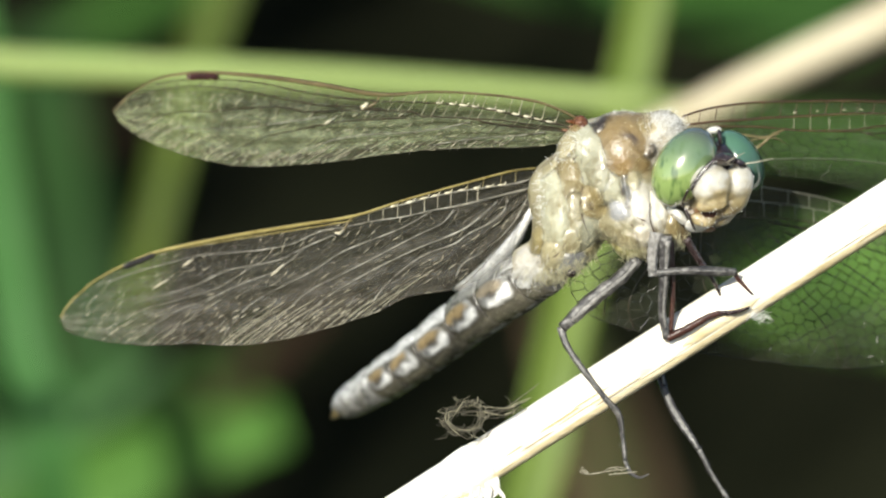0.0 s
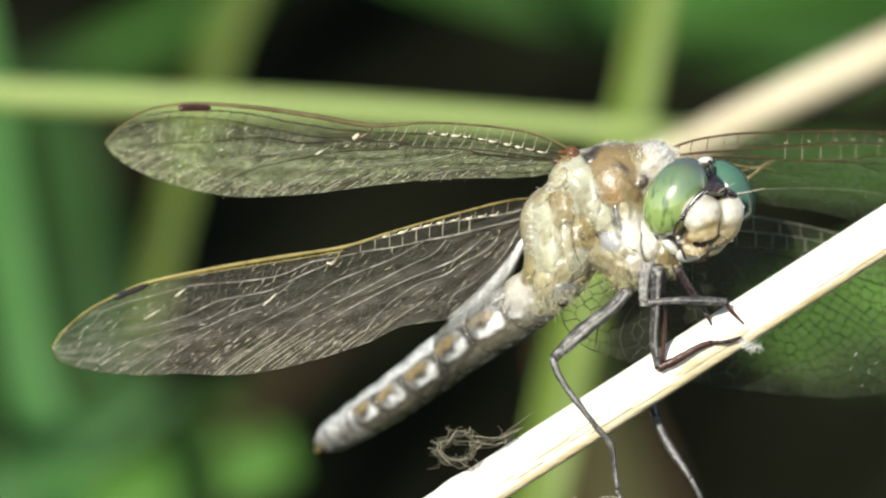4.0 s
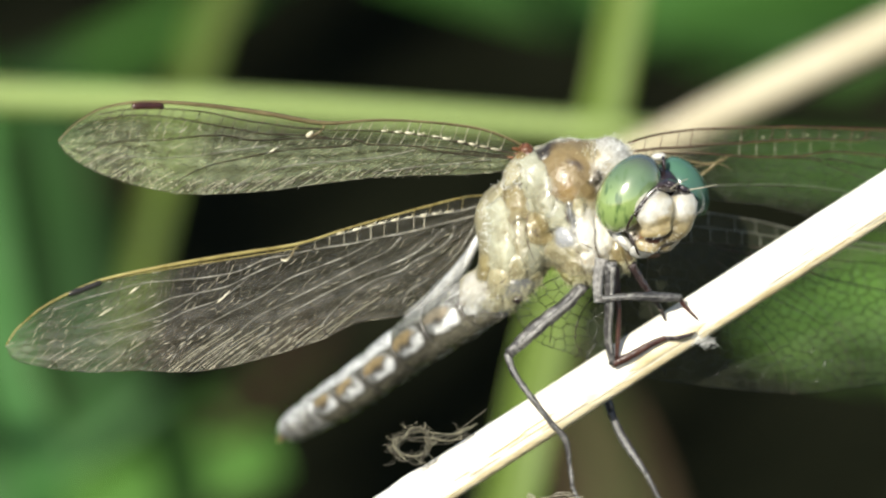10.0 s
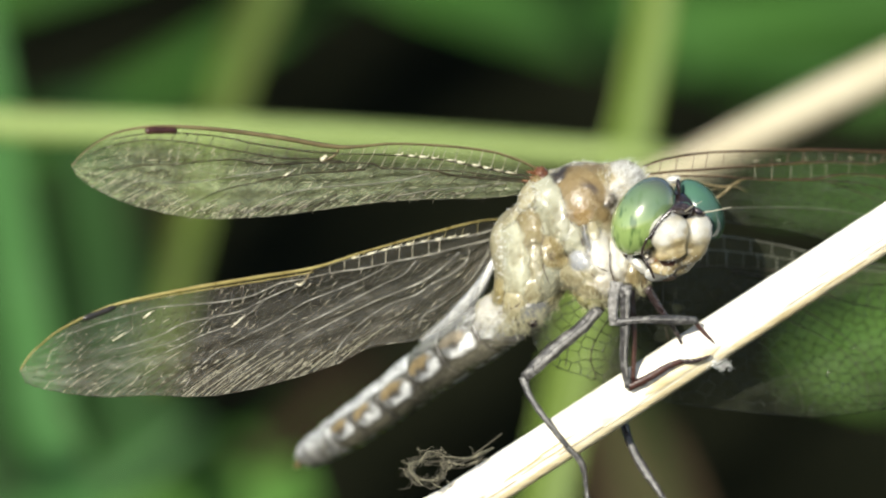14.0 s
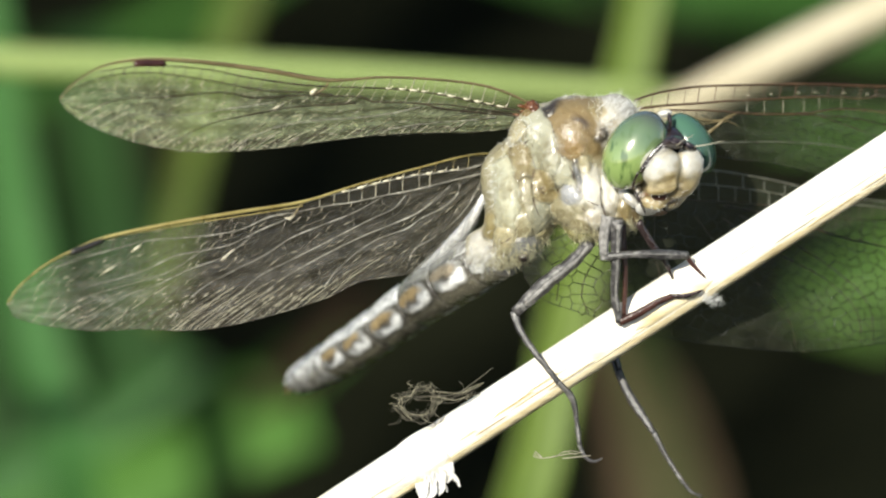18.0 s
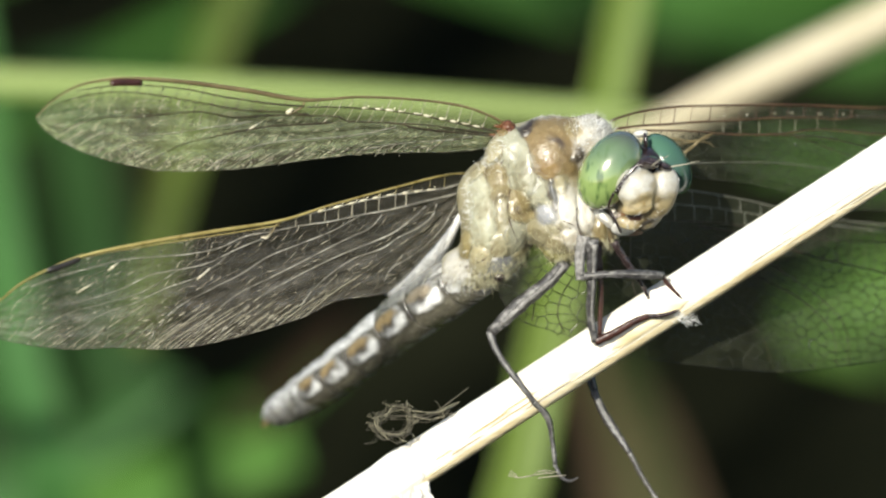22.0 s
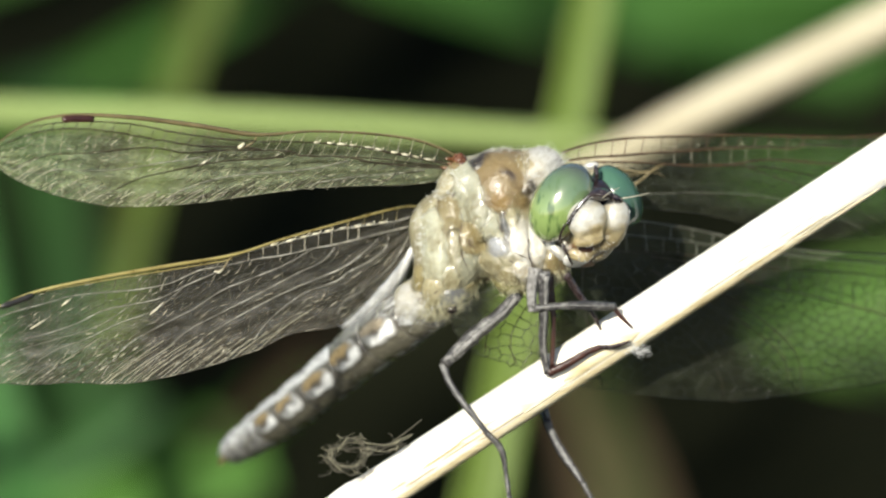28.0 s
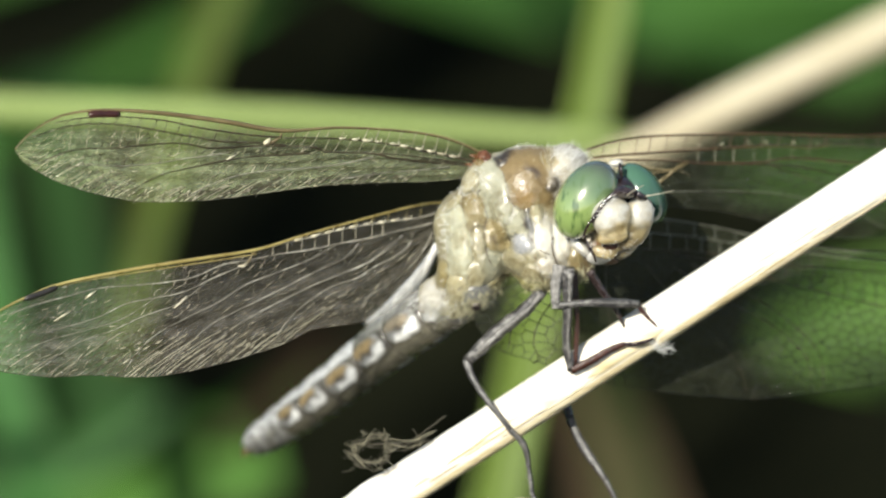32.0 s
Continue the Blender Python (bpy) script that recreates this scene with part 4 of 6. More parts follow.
        tagged(part("branch_and_glint", shine, VEIN_MIX, ob, "tan branching veins", origin=base), kind="stuff")
    if stig:
        sh, m = Shape(), 14
        run = curve([(x, y, 0) for x, y in stig[0]], m + 1)
        for lift in (0.15, -0.05):
            for i in range(m + 1):
                t = i / m
                for s in (-1, 1):
                    sh.v.append(at(run[i].x, run[i].y + s * stig[1] * min(1, 0.45 + 5 * min(t, 1 - t)), lift))
        half = 2 * (m + 1)
        for i in range(m):
            k = 2 * i
            sh.face((k, k + 1, k + 3, k + 2))
            sh.face((half + k, half + k + 2, half + k + 3, half + k + 1))
            sh.face((k, k + 2, half + k + 2, half + k))
            sh.face((k + 1, half + k + 1, half + k + 3, k + 3))
        sh.face((0, half, half + 1, 1))
        sh.face((2 * m, 2 * m + 1, half + 2 * m + 1, half + 2 * m))
        part("pterostigma", sh, stig_mat, ob, "small dark brown wing spot", origin=base)
    return ob, at, base


lead = [(912, 183), (880, 166), (830, 149), (750, 138), (650, 133), (553, 138), (450, 121), (350, 107), (266, 100), (205, 101), (150, 113), (105, 140), (78, 168)]
fore, on_wing, root_at = wing("forewing", lead,
     [(908, 207), (870, 224), (800, 231), (750, 231), (650, 234), (550, 245), (450, 258), (350, 264), (285, 261), (200, 243), (130, 215), (92, 190), (78, 170)],
     lambda x: 2 + (x - 912) * 0.0195, WING_FORE, "clear dragonfly wing with brown veins and pale glints", 9.5, 152, 1.7, VEIN_NET, 0.36,
     [(lead, [2.4, 2.4, 2.2, 2.2, 2.4, 4.4, 4.6, 4.2, 3.6, 2.6, 1.6, 1.2], 0, VEIN_COSTA),
      ([(905, 197), (860, 187), (800, 174), (750, 164), (700, 157), (650, 153), (600, 151), (556, 151)], 1.9, 1.1, VEIN),
      ([(905, 205), (850, 199), (800, 194), (750, 188), (715, 180), (650, 177), (625, 175), (612, 168), (560, 166), (500, 165), (450, 168)], 1.7, 1.1, VEIN),
      ([(890, 200), (850, 194), (800, 187), (760, 182), (715, 180)], 1.2, 1.0, VEIN),
      ([(552, 150), (500, 146), (450, 139), (400, 131), (350, 120), (300, 114), (265, 112), (205, 113), (150, 122)], 1.7, 1.0, VEIN),
      ([(560, 164), (520, 160), (450, 157), (400, 149), (350, 140), (300, 131), (250, 125), (200, 125), (150, 134), (110, 148)], 1.5, 0.9, VEIN),
      ([(470, 167), (420, 168), (385, 161), (350, 159), (300, 163), (250, 168), (200, 168), (160, 176), (118, 195)], 1.3, 1.0, VEIN),
      ([(600, 178), (560, 181), (500, 184), (450, 191), (400, 201), (350, 212), (318, 224), (290, 240)], 1.6, 0.8, VEIN),
      ([(460, 176), (420, 182), (380, 187), (320, 196), (250, 199), (205, 196), (160, 205)], 0.9, 0.7, VEIN_GREY),
      ([(715, 186), (660, 198), (600, 205), (540, 208), (480, 216), (430, 232), (385, 256)], 1.0, 0.7, VEIN_GREY),
      ([(850, 204), (800, 210), (740, 214), (690, 220), (640, 229)], 0.9, 0.6, VEIN_GREY),
      ([(553, 139), (549, 150), (536, 158), (525, 163)], 1.8, 2.2, VEIN_COSTA)],
     [(0, 1, 870, 575, 15, 9, 0.8, VEIN_TAN), (1, 2, 840, 570, 14, 12, 0.7, VEIN_TAN), (4, 5, 480, 170, 15, 8, 0.85, VEIN), (0, 4, 520, 300, 10, 4, 0.6, VEIN_COSTA),
      (5, 6, 450, 160, 20, 7, 0.55, VEIN_NET), (2, 7, 590, 470, 9, 8, 0.5, VEIN_NET), (6, 8, 400, 200, 14, 9, 0.5, VEIN_NET)],
     1, ([(208, 107), (236, 106), (266, 107)], 6.0), STIGMA, [(510, 90, 9, 0.80, -0.46, 62, 0.16), (880, 520, 13, 0.78, -0.5, 34, 0.16)],
     [(1, 660, 860, 10, 13, 2.4, -1)], (1, 2, 4, 5))
bead = [on_wing(521, 162, 0.06), on_wing(526, 158, 0.08), on_wing(532, 153, 0.06)]
part("nodus", Shape().tube(bead, [size(3.4), size(4.0), size(2.4)], 8), VEIN_PALE, fore, "pale knot at the wing's joint", origin=root_at)
# One more glint put in as a pale bead.
bead = [on_wing(452, 192, 0.06), on_wing(462, 185, 0.08), on_wing(474, 179, 0.06)]
part("vein_glint", Shape().tube(bead, [size(1.2), size(1.8), size(0.8)], 6), VEIN_PALE, fore, origin=root_at)
for a, b, w in (((905, 187), (888, 184), 4.5), ((903, 203), (880, 200), 4.0), ((908, 195), (892, 194), 4.0)):
    part("root_joint", Shape().tube([on_wing(*a, 0.05), on_wing((a[0] + b[0]) / 2, (a[1] + b[1]) / 2, 0.08), on_wing(*b, 0.05)], [size(w), size(w * 0.9), size(w * 0.4)], 8), AMBER, fore, "red-brown joint of the wing", origin=root_at)

lead = [(845, 268), (800, 272), (720, 292), (600, 325), (510, 353), (400, 371), (280, 391), (160, 416), (97, 441), (50, 466), (25, 486), (3, 506), (-14, 532)]
twitcher, on_wing, root_at = wing("hindwing", lead,
     [(838, 300), (831, 335), (803, 370), (778, 400), (738, 446), (697, 480), (640, 489), (600, 498), (560, 519), (500, 540), (430, 560), (350, 577), (285, 581), (220, 578), (150, 581), (100, 578), (50, 571), (0, 557), (-14, 534)],
     lambda x: 5 + (x - 845) * 0.021, WING, "clear dragonfly wing with golden leading edge and pale veins", 10.5, 143, 1.9, VEIN_NET_HIND, 0.42,
     [(lead, [1.8, 2.0, 2.0, 2.2, 3.2, 3.8, 3.8, 3.4, 2.4, 1.8, 1.4], 0, VEIN_GOLD),
      ([(838, 284), (800, 295), (750, 302), (700, 309), (650, 319), (600, 332), (550, 344), (512, 356)], 1.6, 1.2, VEIN_GREY),
      ([(838, 301), (800, 310), (750, 322), (700, 334), (650, 343), (600, 354), (550, 361), (500, 371)], 2.0, 1.0, VEIN_GREY),
      ([(508, 361), (430, 374), (300, 394), (165, 418), (110, 440)], 1.3, 0.9, VEIN_GOLD),
      ([(500, 372), (450, 380), (400, 402), (350, 412), (300, 417), (230, 423), (180, 436), (120, 452), (70, 470)], 1.2, 0.8, VEIN_GREY),
      ([(480, 384), (430, 405), (380, 429), (330, 440), (280, 450), (230, 474), (180, 490), (140, 500)], 1.3, 0.8, VEIN_GREY),
      ([(650, 344), (600, 372), (540, 396), (490, 416), (440, 448), (390, 473), (330, 506), (295, 540), (275, 570)], 1.2, 0.9, VEIN_GREY),
      ([(690, 342), (668, 366), (630, 384), (590, 404), (540, 430), (480, 460), (430, 486), (385, 525), (355, 560)], 1.2, 0.8, VEIN_GREY),
      ([(767, 327), (742, 350), (710, 374), (670, 392), (620, 412), (565, 438), (505, 470), (455, 502), (405, 550)], 1.5, 0.8, VEIN_GREY),
      ([(786, 324), (778, 345), (752, 366), (716, 384), (690, 402), (640, 420), (600, 446), (565, 478), (545, 505)], 1.5, 0.8, VEIN_GREY),
      ([(822, 320), (800, 360), (770, 394), (735, 420), (705, 438), (690, 470)], 0.9, 0.6, VEIN_GREY),
      ([(420, 412), (370, 450), (310, 472), (250, 500), (190, 522), (135, 560)], 0.9, 0.6, VEIN_GREY),
      ([(330, 440), (270, 478), (200, 500), (130, 520), (65, 555)], 0.7, 0.5, VEIN_GREY),
      ([(509, 355), (501, 362), (496, 372), (488, 380), (478, 382)], 1.8, 1.6, VEIN_COSTA)],
     [(1, 2, 735, 540, 9, 1, 1.0, VEIN_TAN), (0, 1, 800, 540, 10, 3, 0.6, VEIN_GOLD), (0, 3, 480, 200, 12, 4, 0.7, VEIN_GOLD), (3, 4, 470, 150, 16, 6, 0.6, VEIN),
      (4, 5, 460, 180, 15, 9, 0.5, VEIN)],
     2, ([(97, 443), (125, 433), (156, 421)], 5.5), STIGMA_HIND, [(560, 240, 9, 0.76, -0.56, 120, 0.10), (400, 150, 13, 0.78, -0.52, 150, 0.08), (240, 40, 14, 0.78, -0.52, 60, 0.10)],
     [(1, 585, 778, 9, 13, 2.5, -1)], (1, 2, 3))
# Single glints on this wing, put in as short pale tubes.
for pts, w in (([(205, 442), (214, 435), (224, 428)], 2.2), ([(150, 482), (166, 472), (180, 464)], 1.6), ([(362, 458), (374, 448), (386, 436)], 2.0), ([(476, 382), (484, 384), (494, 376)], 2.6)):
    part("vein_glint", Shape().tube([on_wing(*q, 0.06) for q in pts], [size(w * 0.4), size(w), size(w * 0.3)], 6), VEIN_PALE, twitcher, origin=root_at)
part("root_joint", Shape().tube([on_wing(842, 272, 0.05), on_wing(838, 286, 0.1), on_wing(836, 300, 0.05)], [size(4), size(5), size(3)], 8), AMBER, twitcher, "red-brown joint of the wing", origin=root_at)

lead = [(1095, 176), (1120, 167), (1150, 160), (1200, 153), (1250, 150), (1400, 148), (1530, 153), (1600, 154), (1700, 152), (1800, 157), (1880, 177), (1920, 210)]
wing("forewing", lead,
     [(1100, 195), (1180, 225), (1235, 272), (1340, 288), (1420, 308), (1500, 331), (1600, 335), (1700, 325), (1790, 305), (1860, 272), (1905, 235), (1920, 212)],
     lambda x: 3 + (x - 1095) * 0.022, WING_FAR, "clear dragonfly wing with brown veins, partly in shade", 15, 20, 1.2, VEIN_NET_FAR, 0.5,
     [(lead, 2.2, 1.6, VEIN_BROWN),
      ([(1105, 190), (1150, 185), (1200, 182), (1250, 178), (1300, 176), (1350, 173), (1400, 171), (1450, 171), (1500, 174), (1530, 168)], 2.4, 1.2, VEIN_BROWN),
      ([(1150, 193), (1230, 194), (1300, 200), (1350, 201), (1400, 200), (1450, 193), (1500, 195), (1560, 201), (1650, 205), (1780, 215), (1880, 225)], 1.7, 1.1, VEIN_BROWN),
      ([(1350, 201), (1420, 204), (1480, 209), (1540, 222), (1620, 236), (1740, 262), (1820, 285)], 1.2, 0.9, VEIN),
      ([(1215, 254), (1260, 251), (1330, 250), (1420, 254), (1500, 268), (1580, 295), (1640, 325)], 0.9, 0.7, VEIN_DIM),
      ([(1530, 170), (1620, 172), (1720, 170), (1820, 178), (1890, 200)], 1.3, 0.9, VEIN),
      ([(1420, 204), (1470, 222), (1540, 248), (1610, 280), (1680, 318)], 0.9, 0.7, VEIN),
      ([(1215, 240), (1240, 222), (1258, 206), (1275, 200)], 3.4, 1.6, VEIN_COSTA),
      ([(1180, 200), (1205, 208), (1240, 212), (1268, 206)], 2.0, 1.4, VEIN_COSTA),
      ([(1200, 225), (1225, 216), (1262, 214), (1280, 224)], 1.4, 0.8, VEIN_COSTA)],
     [(0, 1, 1127, 1520, 15, 5, 1.0, VEIN_BROWN), (1, 2, 1292, 1490, 7, 0, 0.6, VEIN_TAN), (0, 5, 1560, 1850, 12, 2, 0.8, VEIN)],
     3, ([(1720, 158), (1745, 159), (1775, 161)], 5.0), STIGMA, None, [(1, 1300, 1500, 6, 5, 1.0, -8)], (1, 2, 5))
lead = [(1090, 282), (1180, 294), (1250, 302), (1340, 318), (1420, 338), (1500, 352), (1568, 360), (1700, 368), (1850, 400), (1930, 450), (1950, 490)]
wing("hindwing", lead,
     [(1000, 400), (900, 455), (925, 522), (1020, 557), (1110, 588), (1200, 603), (1320, 617), (1415, 620), (1520, 607), (1650, 590), (1800, 560), (1900, 530), (1950, 495)],
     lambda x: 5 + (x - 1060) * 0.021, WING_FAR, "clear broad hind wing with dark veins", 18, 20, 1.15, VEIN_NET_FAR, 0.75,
     [(lead, 1.6, 1.6, VEIN_DIM),
      ([(1100, 315), (1160, 320), (1220, 325), (1300, 334), (1370, 346), (1440, 356), (1500, 363), (1568, 372), (1700, 385), (1850, 420)], 1.1, 1.6, VEIN_DIM),
      ([(1110, 345), (1180, 352), (1260, 356), (1340, 364), (1420, 380), (1490, 389), (1568, 394), (1700, 410), (1840, 445)], 1.0, 1.3, VEIN),
      ([(1250, 362), (1340, 380), (1410, 403), (1460, 420), (1500, 429), (1568, 445), (1660, 470), (1780, 520)], 1.6, 1.4, VEIN),
      ([(1280, 380), (1350, 415), (1400, 445), (1450, 480), (1490, 515), (1512, 552), (1516, 604)], 1.3, 0.9, VEIN),
      ([(1250, 385), (1310, 425), (1370, 460), (1420, 486), (1466, 524), (1490, 558), (1494, 606)], 1.2, 0.8, VEIN),
      ([(1200, 380), (1240, 430), (1290, 480), (1340, 530), (1370, 575), (1378, 615)], 0.9, 0.6, VEIN),
      ([(1080, 360), (1050, 420), (1010, 480), (1000, 520), (1012, 552)], 1.3, 1.0, VEIN),
      ([(1060, 380), (1000, 430), (965, 480), (955, 530)], 1.1, 0.9, VEIN),
      ([(1130, 370), (1130, 450), (1150, 520), (1160, 590)], 0.9, 0.7, VEIN)],
     [(0, 1, 1165, 1360, 6, 0, 1.0, VEIN_DIM), (1, 2, 1180, 1330, 6, 0, 1.0, VEIN_DIM), (1, 2, 1470, 1800, 16, 2, 0.7, VEIN), (2, 3, 1450, 1750, 14, 4, 0.7, VEIN)],
     4, ([(1790, 388), (1815, 394), (1840, 400)], 5.0), STIGMA, open_over=(1, 2))

# body
R, U, F = RIGHT * size(1), UP * size(1), FWD * size(1)


def lumpy(amount, scale, seed):
    """A warp that makes a ball uneven."""
    return lambda q: 1 + amount * noise.noise(q * scale + Vector((seed, 0, 0)))


def plate(name, x, y, d, ax, ay, az, mat, parent, label="", rough=0.06, seed=0, nu=28, nv=18, origin=None):
    """A rounded plate of the skin: half axes in grid units along right, up and depth."""
    sh = Shape().ball(grid(x, y, d), R * ax[0] + U * ax[1], R * ay[0] + U * ay[1], F * az, nu, nv, warp=lumpy(rough, 2.3, seed))
    return part(name, sh, mat, parent, label, origin)


def ellipsoid(px, c, half, turn, p=2.0):
    """Rough signed distance, in grid units, to an ellipsoid (squarer for p over 2) turned by some degrees in the plane that faces the lens."""
    a = math.radians(turn)
    x, y, z = px[0] - c[0], px[1] - c[1], px[2] - c[2]
    u, v = x * math.cos(a) + y * math.sin(a), -x * math.sin(a) + y * math.cos(a)
    k = (np.abs(u / half[0]) ** p + np.abs(v / half[1]) ** p + np.abs(z / half[2]) ** p) ** (1 / p)
    return (k - 1) * min(half)


def blend(a, b, k):
    """Smooth union of two distance fields."""
    h = np.clip(0.5 + 0.5 * (b - a) / k, 0, 1)
    return b + (a - b) * h - k * h * (1 - h)


def toned(mt):
    """Lets a surface take its colour from the mesh's own tone, broken up by its noise."""
    nt = mt.node_tree
    at = nt.nodes.new("ShaderNodeAttribute")
    at.attribute_name = "tone"
    mx = nt.nodes.new("ShaderNodeMix")
    mx.data_type, mx.blend_type = "RGBA", "MULTIPLY"
    mx.inputs[0].default_value = 1.0
    cr = next(n for n in nt.nodes if n.type == "VALTORGB")
    nt.links.new(at.outputs["Color"], mx.inputs[6])
    nt.links.new(cr.outputs[0], mx.inputs[7])
    nt.links.new(mx.outputs[2], nt.nodes["Principled BSDF"].inputs["Base Color"])
    return mt


class Sculpt:
    """A body of blended ellipsoids in grid units, skinned as one surface and split into its plates."""

    def __init__(self, low, high, step, core, k):
        self.low, self.step = np.array(low, float), step
        self.n = [int((h - l) / step) + 1 for l, h in zip(low, high)]
        self.px = np.meshgrid(*[l + step * np.arange(m) for l, m in zip(low, self.n)], indexing="ij")
        self.f = None
        for c, half, turn in core:
            e = ellipsoid(self.px, c, half, turn)
            self.f = e if self.f is None else blend(self.f, e, k)
        self.bare = self.f.copy()
        self.owner = np.full(self.f.shape, -1)
        self.first, self.second = np.full(self.f.shape, 1e3), np.full(self.f.shape, 1e3)
        self.made, self.lies = [], []

    def front(self, x, y, bare=False):
        """Depth of the skin that faces the lens at x, y, in grid units."""
        i = min(max(int((x - self.low[0]) / self.step), 0), self.n[0] - 1)
        j = min(max(int((y - self.low[1]) / self.step), 0), self.n[1] - 1)
        col = np.nonzero((self.bare if bare else self.f)[i, j] < 0)[0]
        return self.low[2] + self.step * col[0] if len(col) else None

    def add(self, name, x, y, w, h, turn, proud, mat, label="", k=2.5, deep=0.55, p=2.4, flush=True):
        """A plate at x, y with half sizes w, h, turned by some degrees: a low swelling of the skin (flush) or a lobe that stands proud."""
        z = (self.front(x, y, flush) or 0) + (0 if flush else min(w, h) * deep - proud)
        if flush:
            deep = 2.2
        e = ellipsoid(self.px, (x, y, z), (w, h, min(w, h) * deep), turn, p)
        self.owner = np.where((e < self.first) & (e < 3.0), len(self.made), self.owner)
        self.second = np.minimum(self.second, np.maximum(self.first, e))
        self.first = np.minimum(self.first, e)
        if flush:
            swell = np.clip(-e / (0.55 * min(w, h)), 0, 1)
            self.f = self.f - 0.5 * proud * swell * swell * (3 - 2 * swell)
        else:
            self.f = blend(self.f, e, k)
        self.made.append((name, mat, label))
        self.lies.append(((x, y, z), (w, h, min(w, h) * deep), turn, p))

    def groove(self, depth, wide):
        """Cuts a groove where two plates meet, and round the free edge of each."""
        self.f = self.f + depth * np.exp(-((self.second - self.first) / wide) ** 2) * (self.first < 4) + 0.6 * depth * np.exp(-((self.first - 2) / wide) ** 2)

    def roughen(self, amount, scale):
        p = [q * scale for q in self.px]
        self.f = self.f + amount * (np.sin(p[0] + 1.7 * np.sin(p[1] * 0.9)) * np.sin(p[1] * 1.1 + 1.3 * np.sin(p[2])) + 0.5 * np.sin(2.3 * p[0] + p[2] * 1.9) * np.sin(2.1 * p[1] + 0.7))

    def skin(self, rest):
        """A dict from (name, material, label) to the Shape of that piece of skin."""
        f, st = self.f, self.step
        neg = f < 0
        idx = np.full([m - 1 for m in self.n], -1)
        corner = [(a, b, c) for a in (0, 1) for b in (0, 1) for c in (0, 1)]
        part_of = lambda arr, o: arr[o[0]:arr.shape[0] - 1 + o[0], o[1]:arr.shape[1] - 1 + o[1], o[2]:arr.shape[2] - 1 + o[2]]
        total = sum(part_of(neg, o).astype(int) for o in corner)
        cells = np.argwhere((total > 0) & (total < 8))
        idx[tuple(cells.T)] = np.arange(len(cells))
        pos, cnt = np.zeros((len(cells), 3)), np.zeros(len(cells))
        for o in corner:
            for ax in range(3):
                if o[ax]:
                    continue
                q = list(o)
                q[ax] = 1
                fa, fb = f[tuple((cells + o).T)], f[tuple((cells + q).T)]
                cut = (fa < 0) != (fb < 0)
                t = np.where(cut, fa / np.where(cut, fa - fb, 1), 0)
                p = cells + np.array(o) + t[:, None] * (np.array(q) - np.array(o))
                pos[cut] += p[cut]
                cnt[cut] += 1
        pos = self.low + st * pos / cnt[:, None]
        own = self.owner[tuple(cells.T)]
        quads = []
        for ax in range(3):
            b, c = (ax + 1) % 3, (ax + 2) % 3
            o = [0, 0, 0]
            o[ax] = 1
            lo = [slice(1, m - 1) for m in self.n]
            lo[ax] = slice(0, self.n[ax] - 1)
            hi = list(lo)
            hi[ax] = slice(1, self.n[ax])
            fa, fb = neg[tuple(lo)], neg[tuple(hi)]
            for inward in (True, False):
                e = np.argwhere((fa & ~fb) if inward else (~fa & fb)) + [0 if q == ax else 1 for q in range(3)]
                db, dc = np.eye(3, dtype=int)[b], np.eye(3, dtype=int)[c]
                ring = [idx[tuple((e - w).T)] for w in (0 * db, db, db + dc, dc)]
                quads.append(np.stack(ring if not inward else ring[::-1], 1))
        quads = np.concatenate(quads)
        world = [grid(x, y, z / 24) for x, y, z in pos]
        out, tones = {}, None
        if isinstance(rest[1], Vector):
            a, q, r = pos.T
            near = (a + 3 * np.sin(q * 0.13 + 2 * np.sin(a * 0.07)) + 1.5 * np.sin(q * 0.31), q + 3 * np.sin(a * 0.12 + 2 * np.sin(q * 0.09)), r)
            mass = np.full(len(pos), math.exp(-1.6))
            tones = np.array(rest[1])[None] * mass[:, None]
            for (name, tone, _), (c, half, turn, p) in zip(self.made, self.lies):
                w = np.exp(-np.maximum(ellipsoid(near, c, half, turn, p), -5) / 1.7) * (6 if "spot" in name else 1)
                tones, mass = tones + np.array(tone)[None] * w[:, None], mass + w
            tones = tones / mass[:, None]
            seam = np.exp(-((self.second - self.first)[tuple(cells.T)] / 1.7) ** 2) * (self.first[tuple(cells.T)] < 3)
            tones = tones * (1 - 0.5 * seam * (0.6 + 0.4 * np.sin(a * 0.11 + q * 0.07)))[:, None]
        face_own = own[quads[:, 0]]
        for g in np.unique(face_own):
            q = quads[face_own == g]
            used = np.unique(q)
            back = {int(v): i for i, v in enumerate(used)}
            sh = Shape()
            sh.v = [world[v] for v in used]
            sh.tone = None if tones is None else tones[used]
            for face in q:
                sh.face([back[int(v)] for v in face])
            out[g] = (rest if g < 0 else self.made[g], sh)
        return out


thorax_o = grid(960, 330, 2)
PALE, CREAM, TAN, YELLOW = Vector((0.30, 0.30, 0.23)), Vector((0.295, 0.268, 0.172)), Vector((0.20, 0.162, 0.080)), Vector((0.33, 0.275, 0.13))
CHALK, SLATE, BROWN, PITCH, MOSS = Vector((0.60, 0.58, 0.53)), Vector((0.20, 0.205, 0.22)), Vector((0.195, 0.142, 0.066)), Vector((0.025, 0.019, 0.016)), Vector((0.15, 0.14, 0.055))
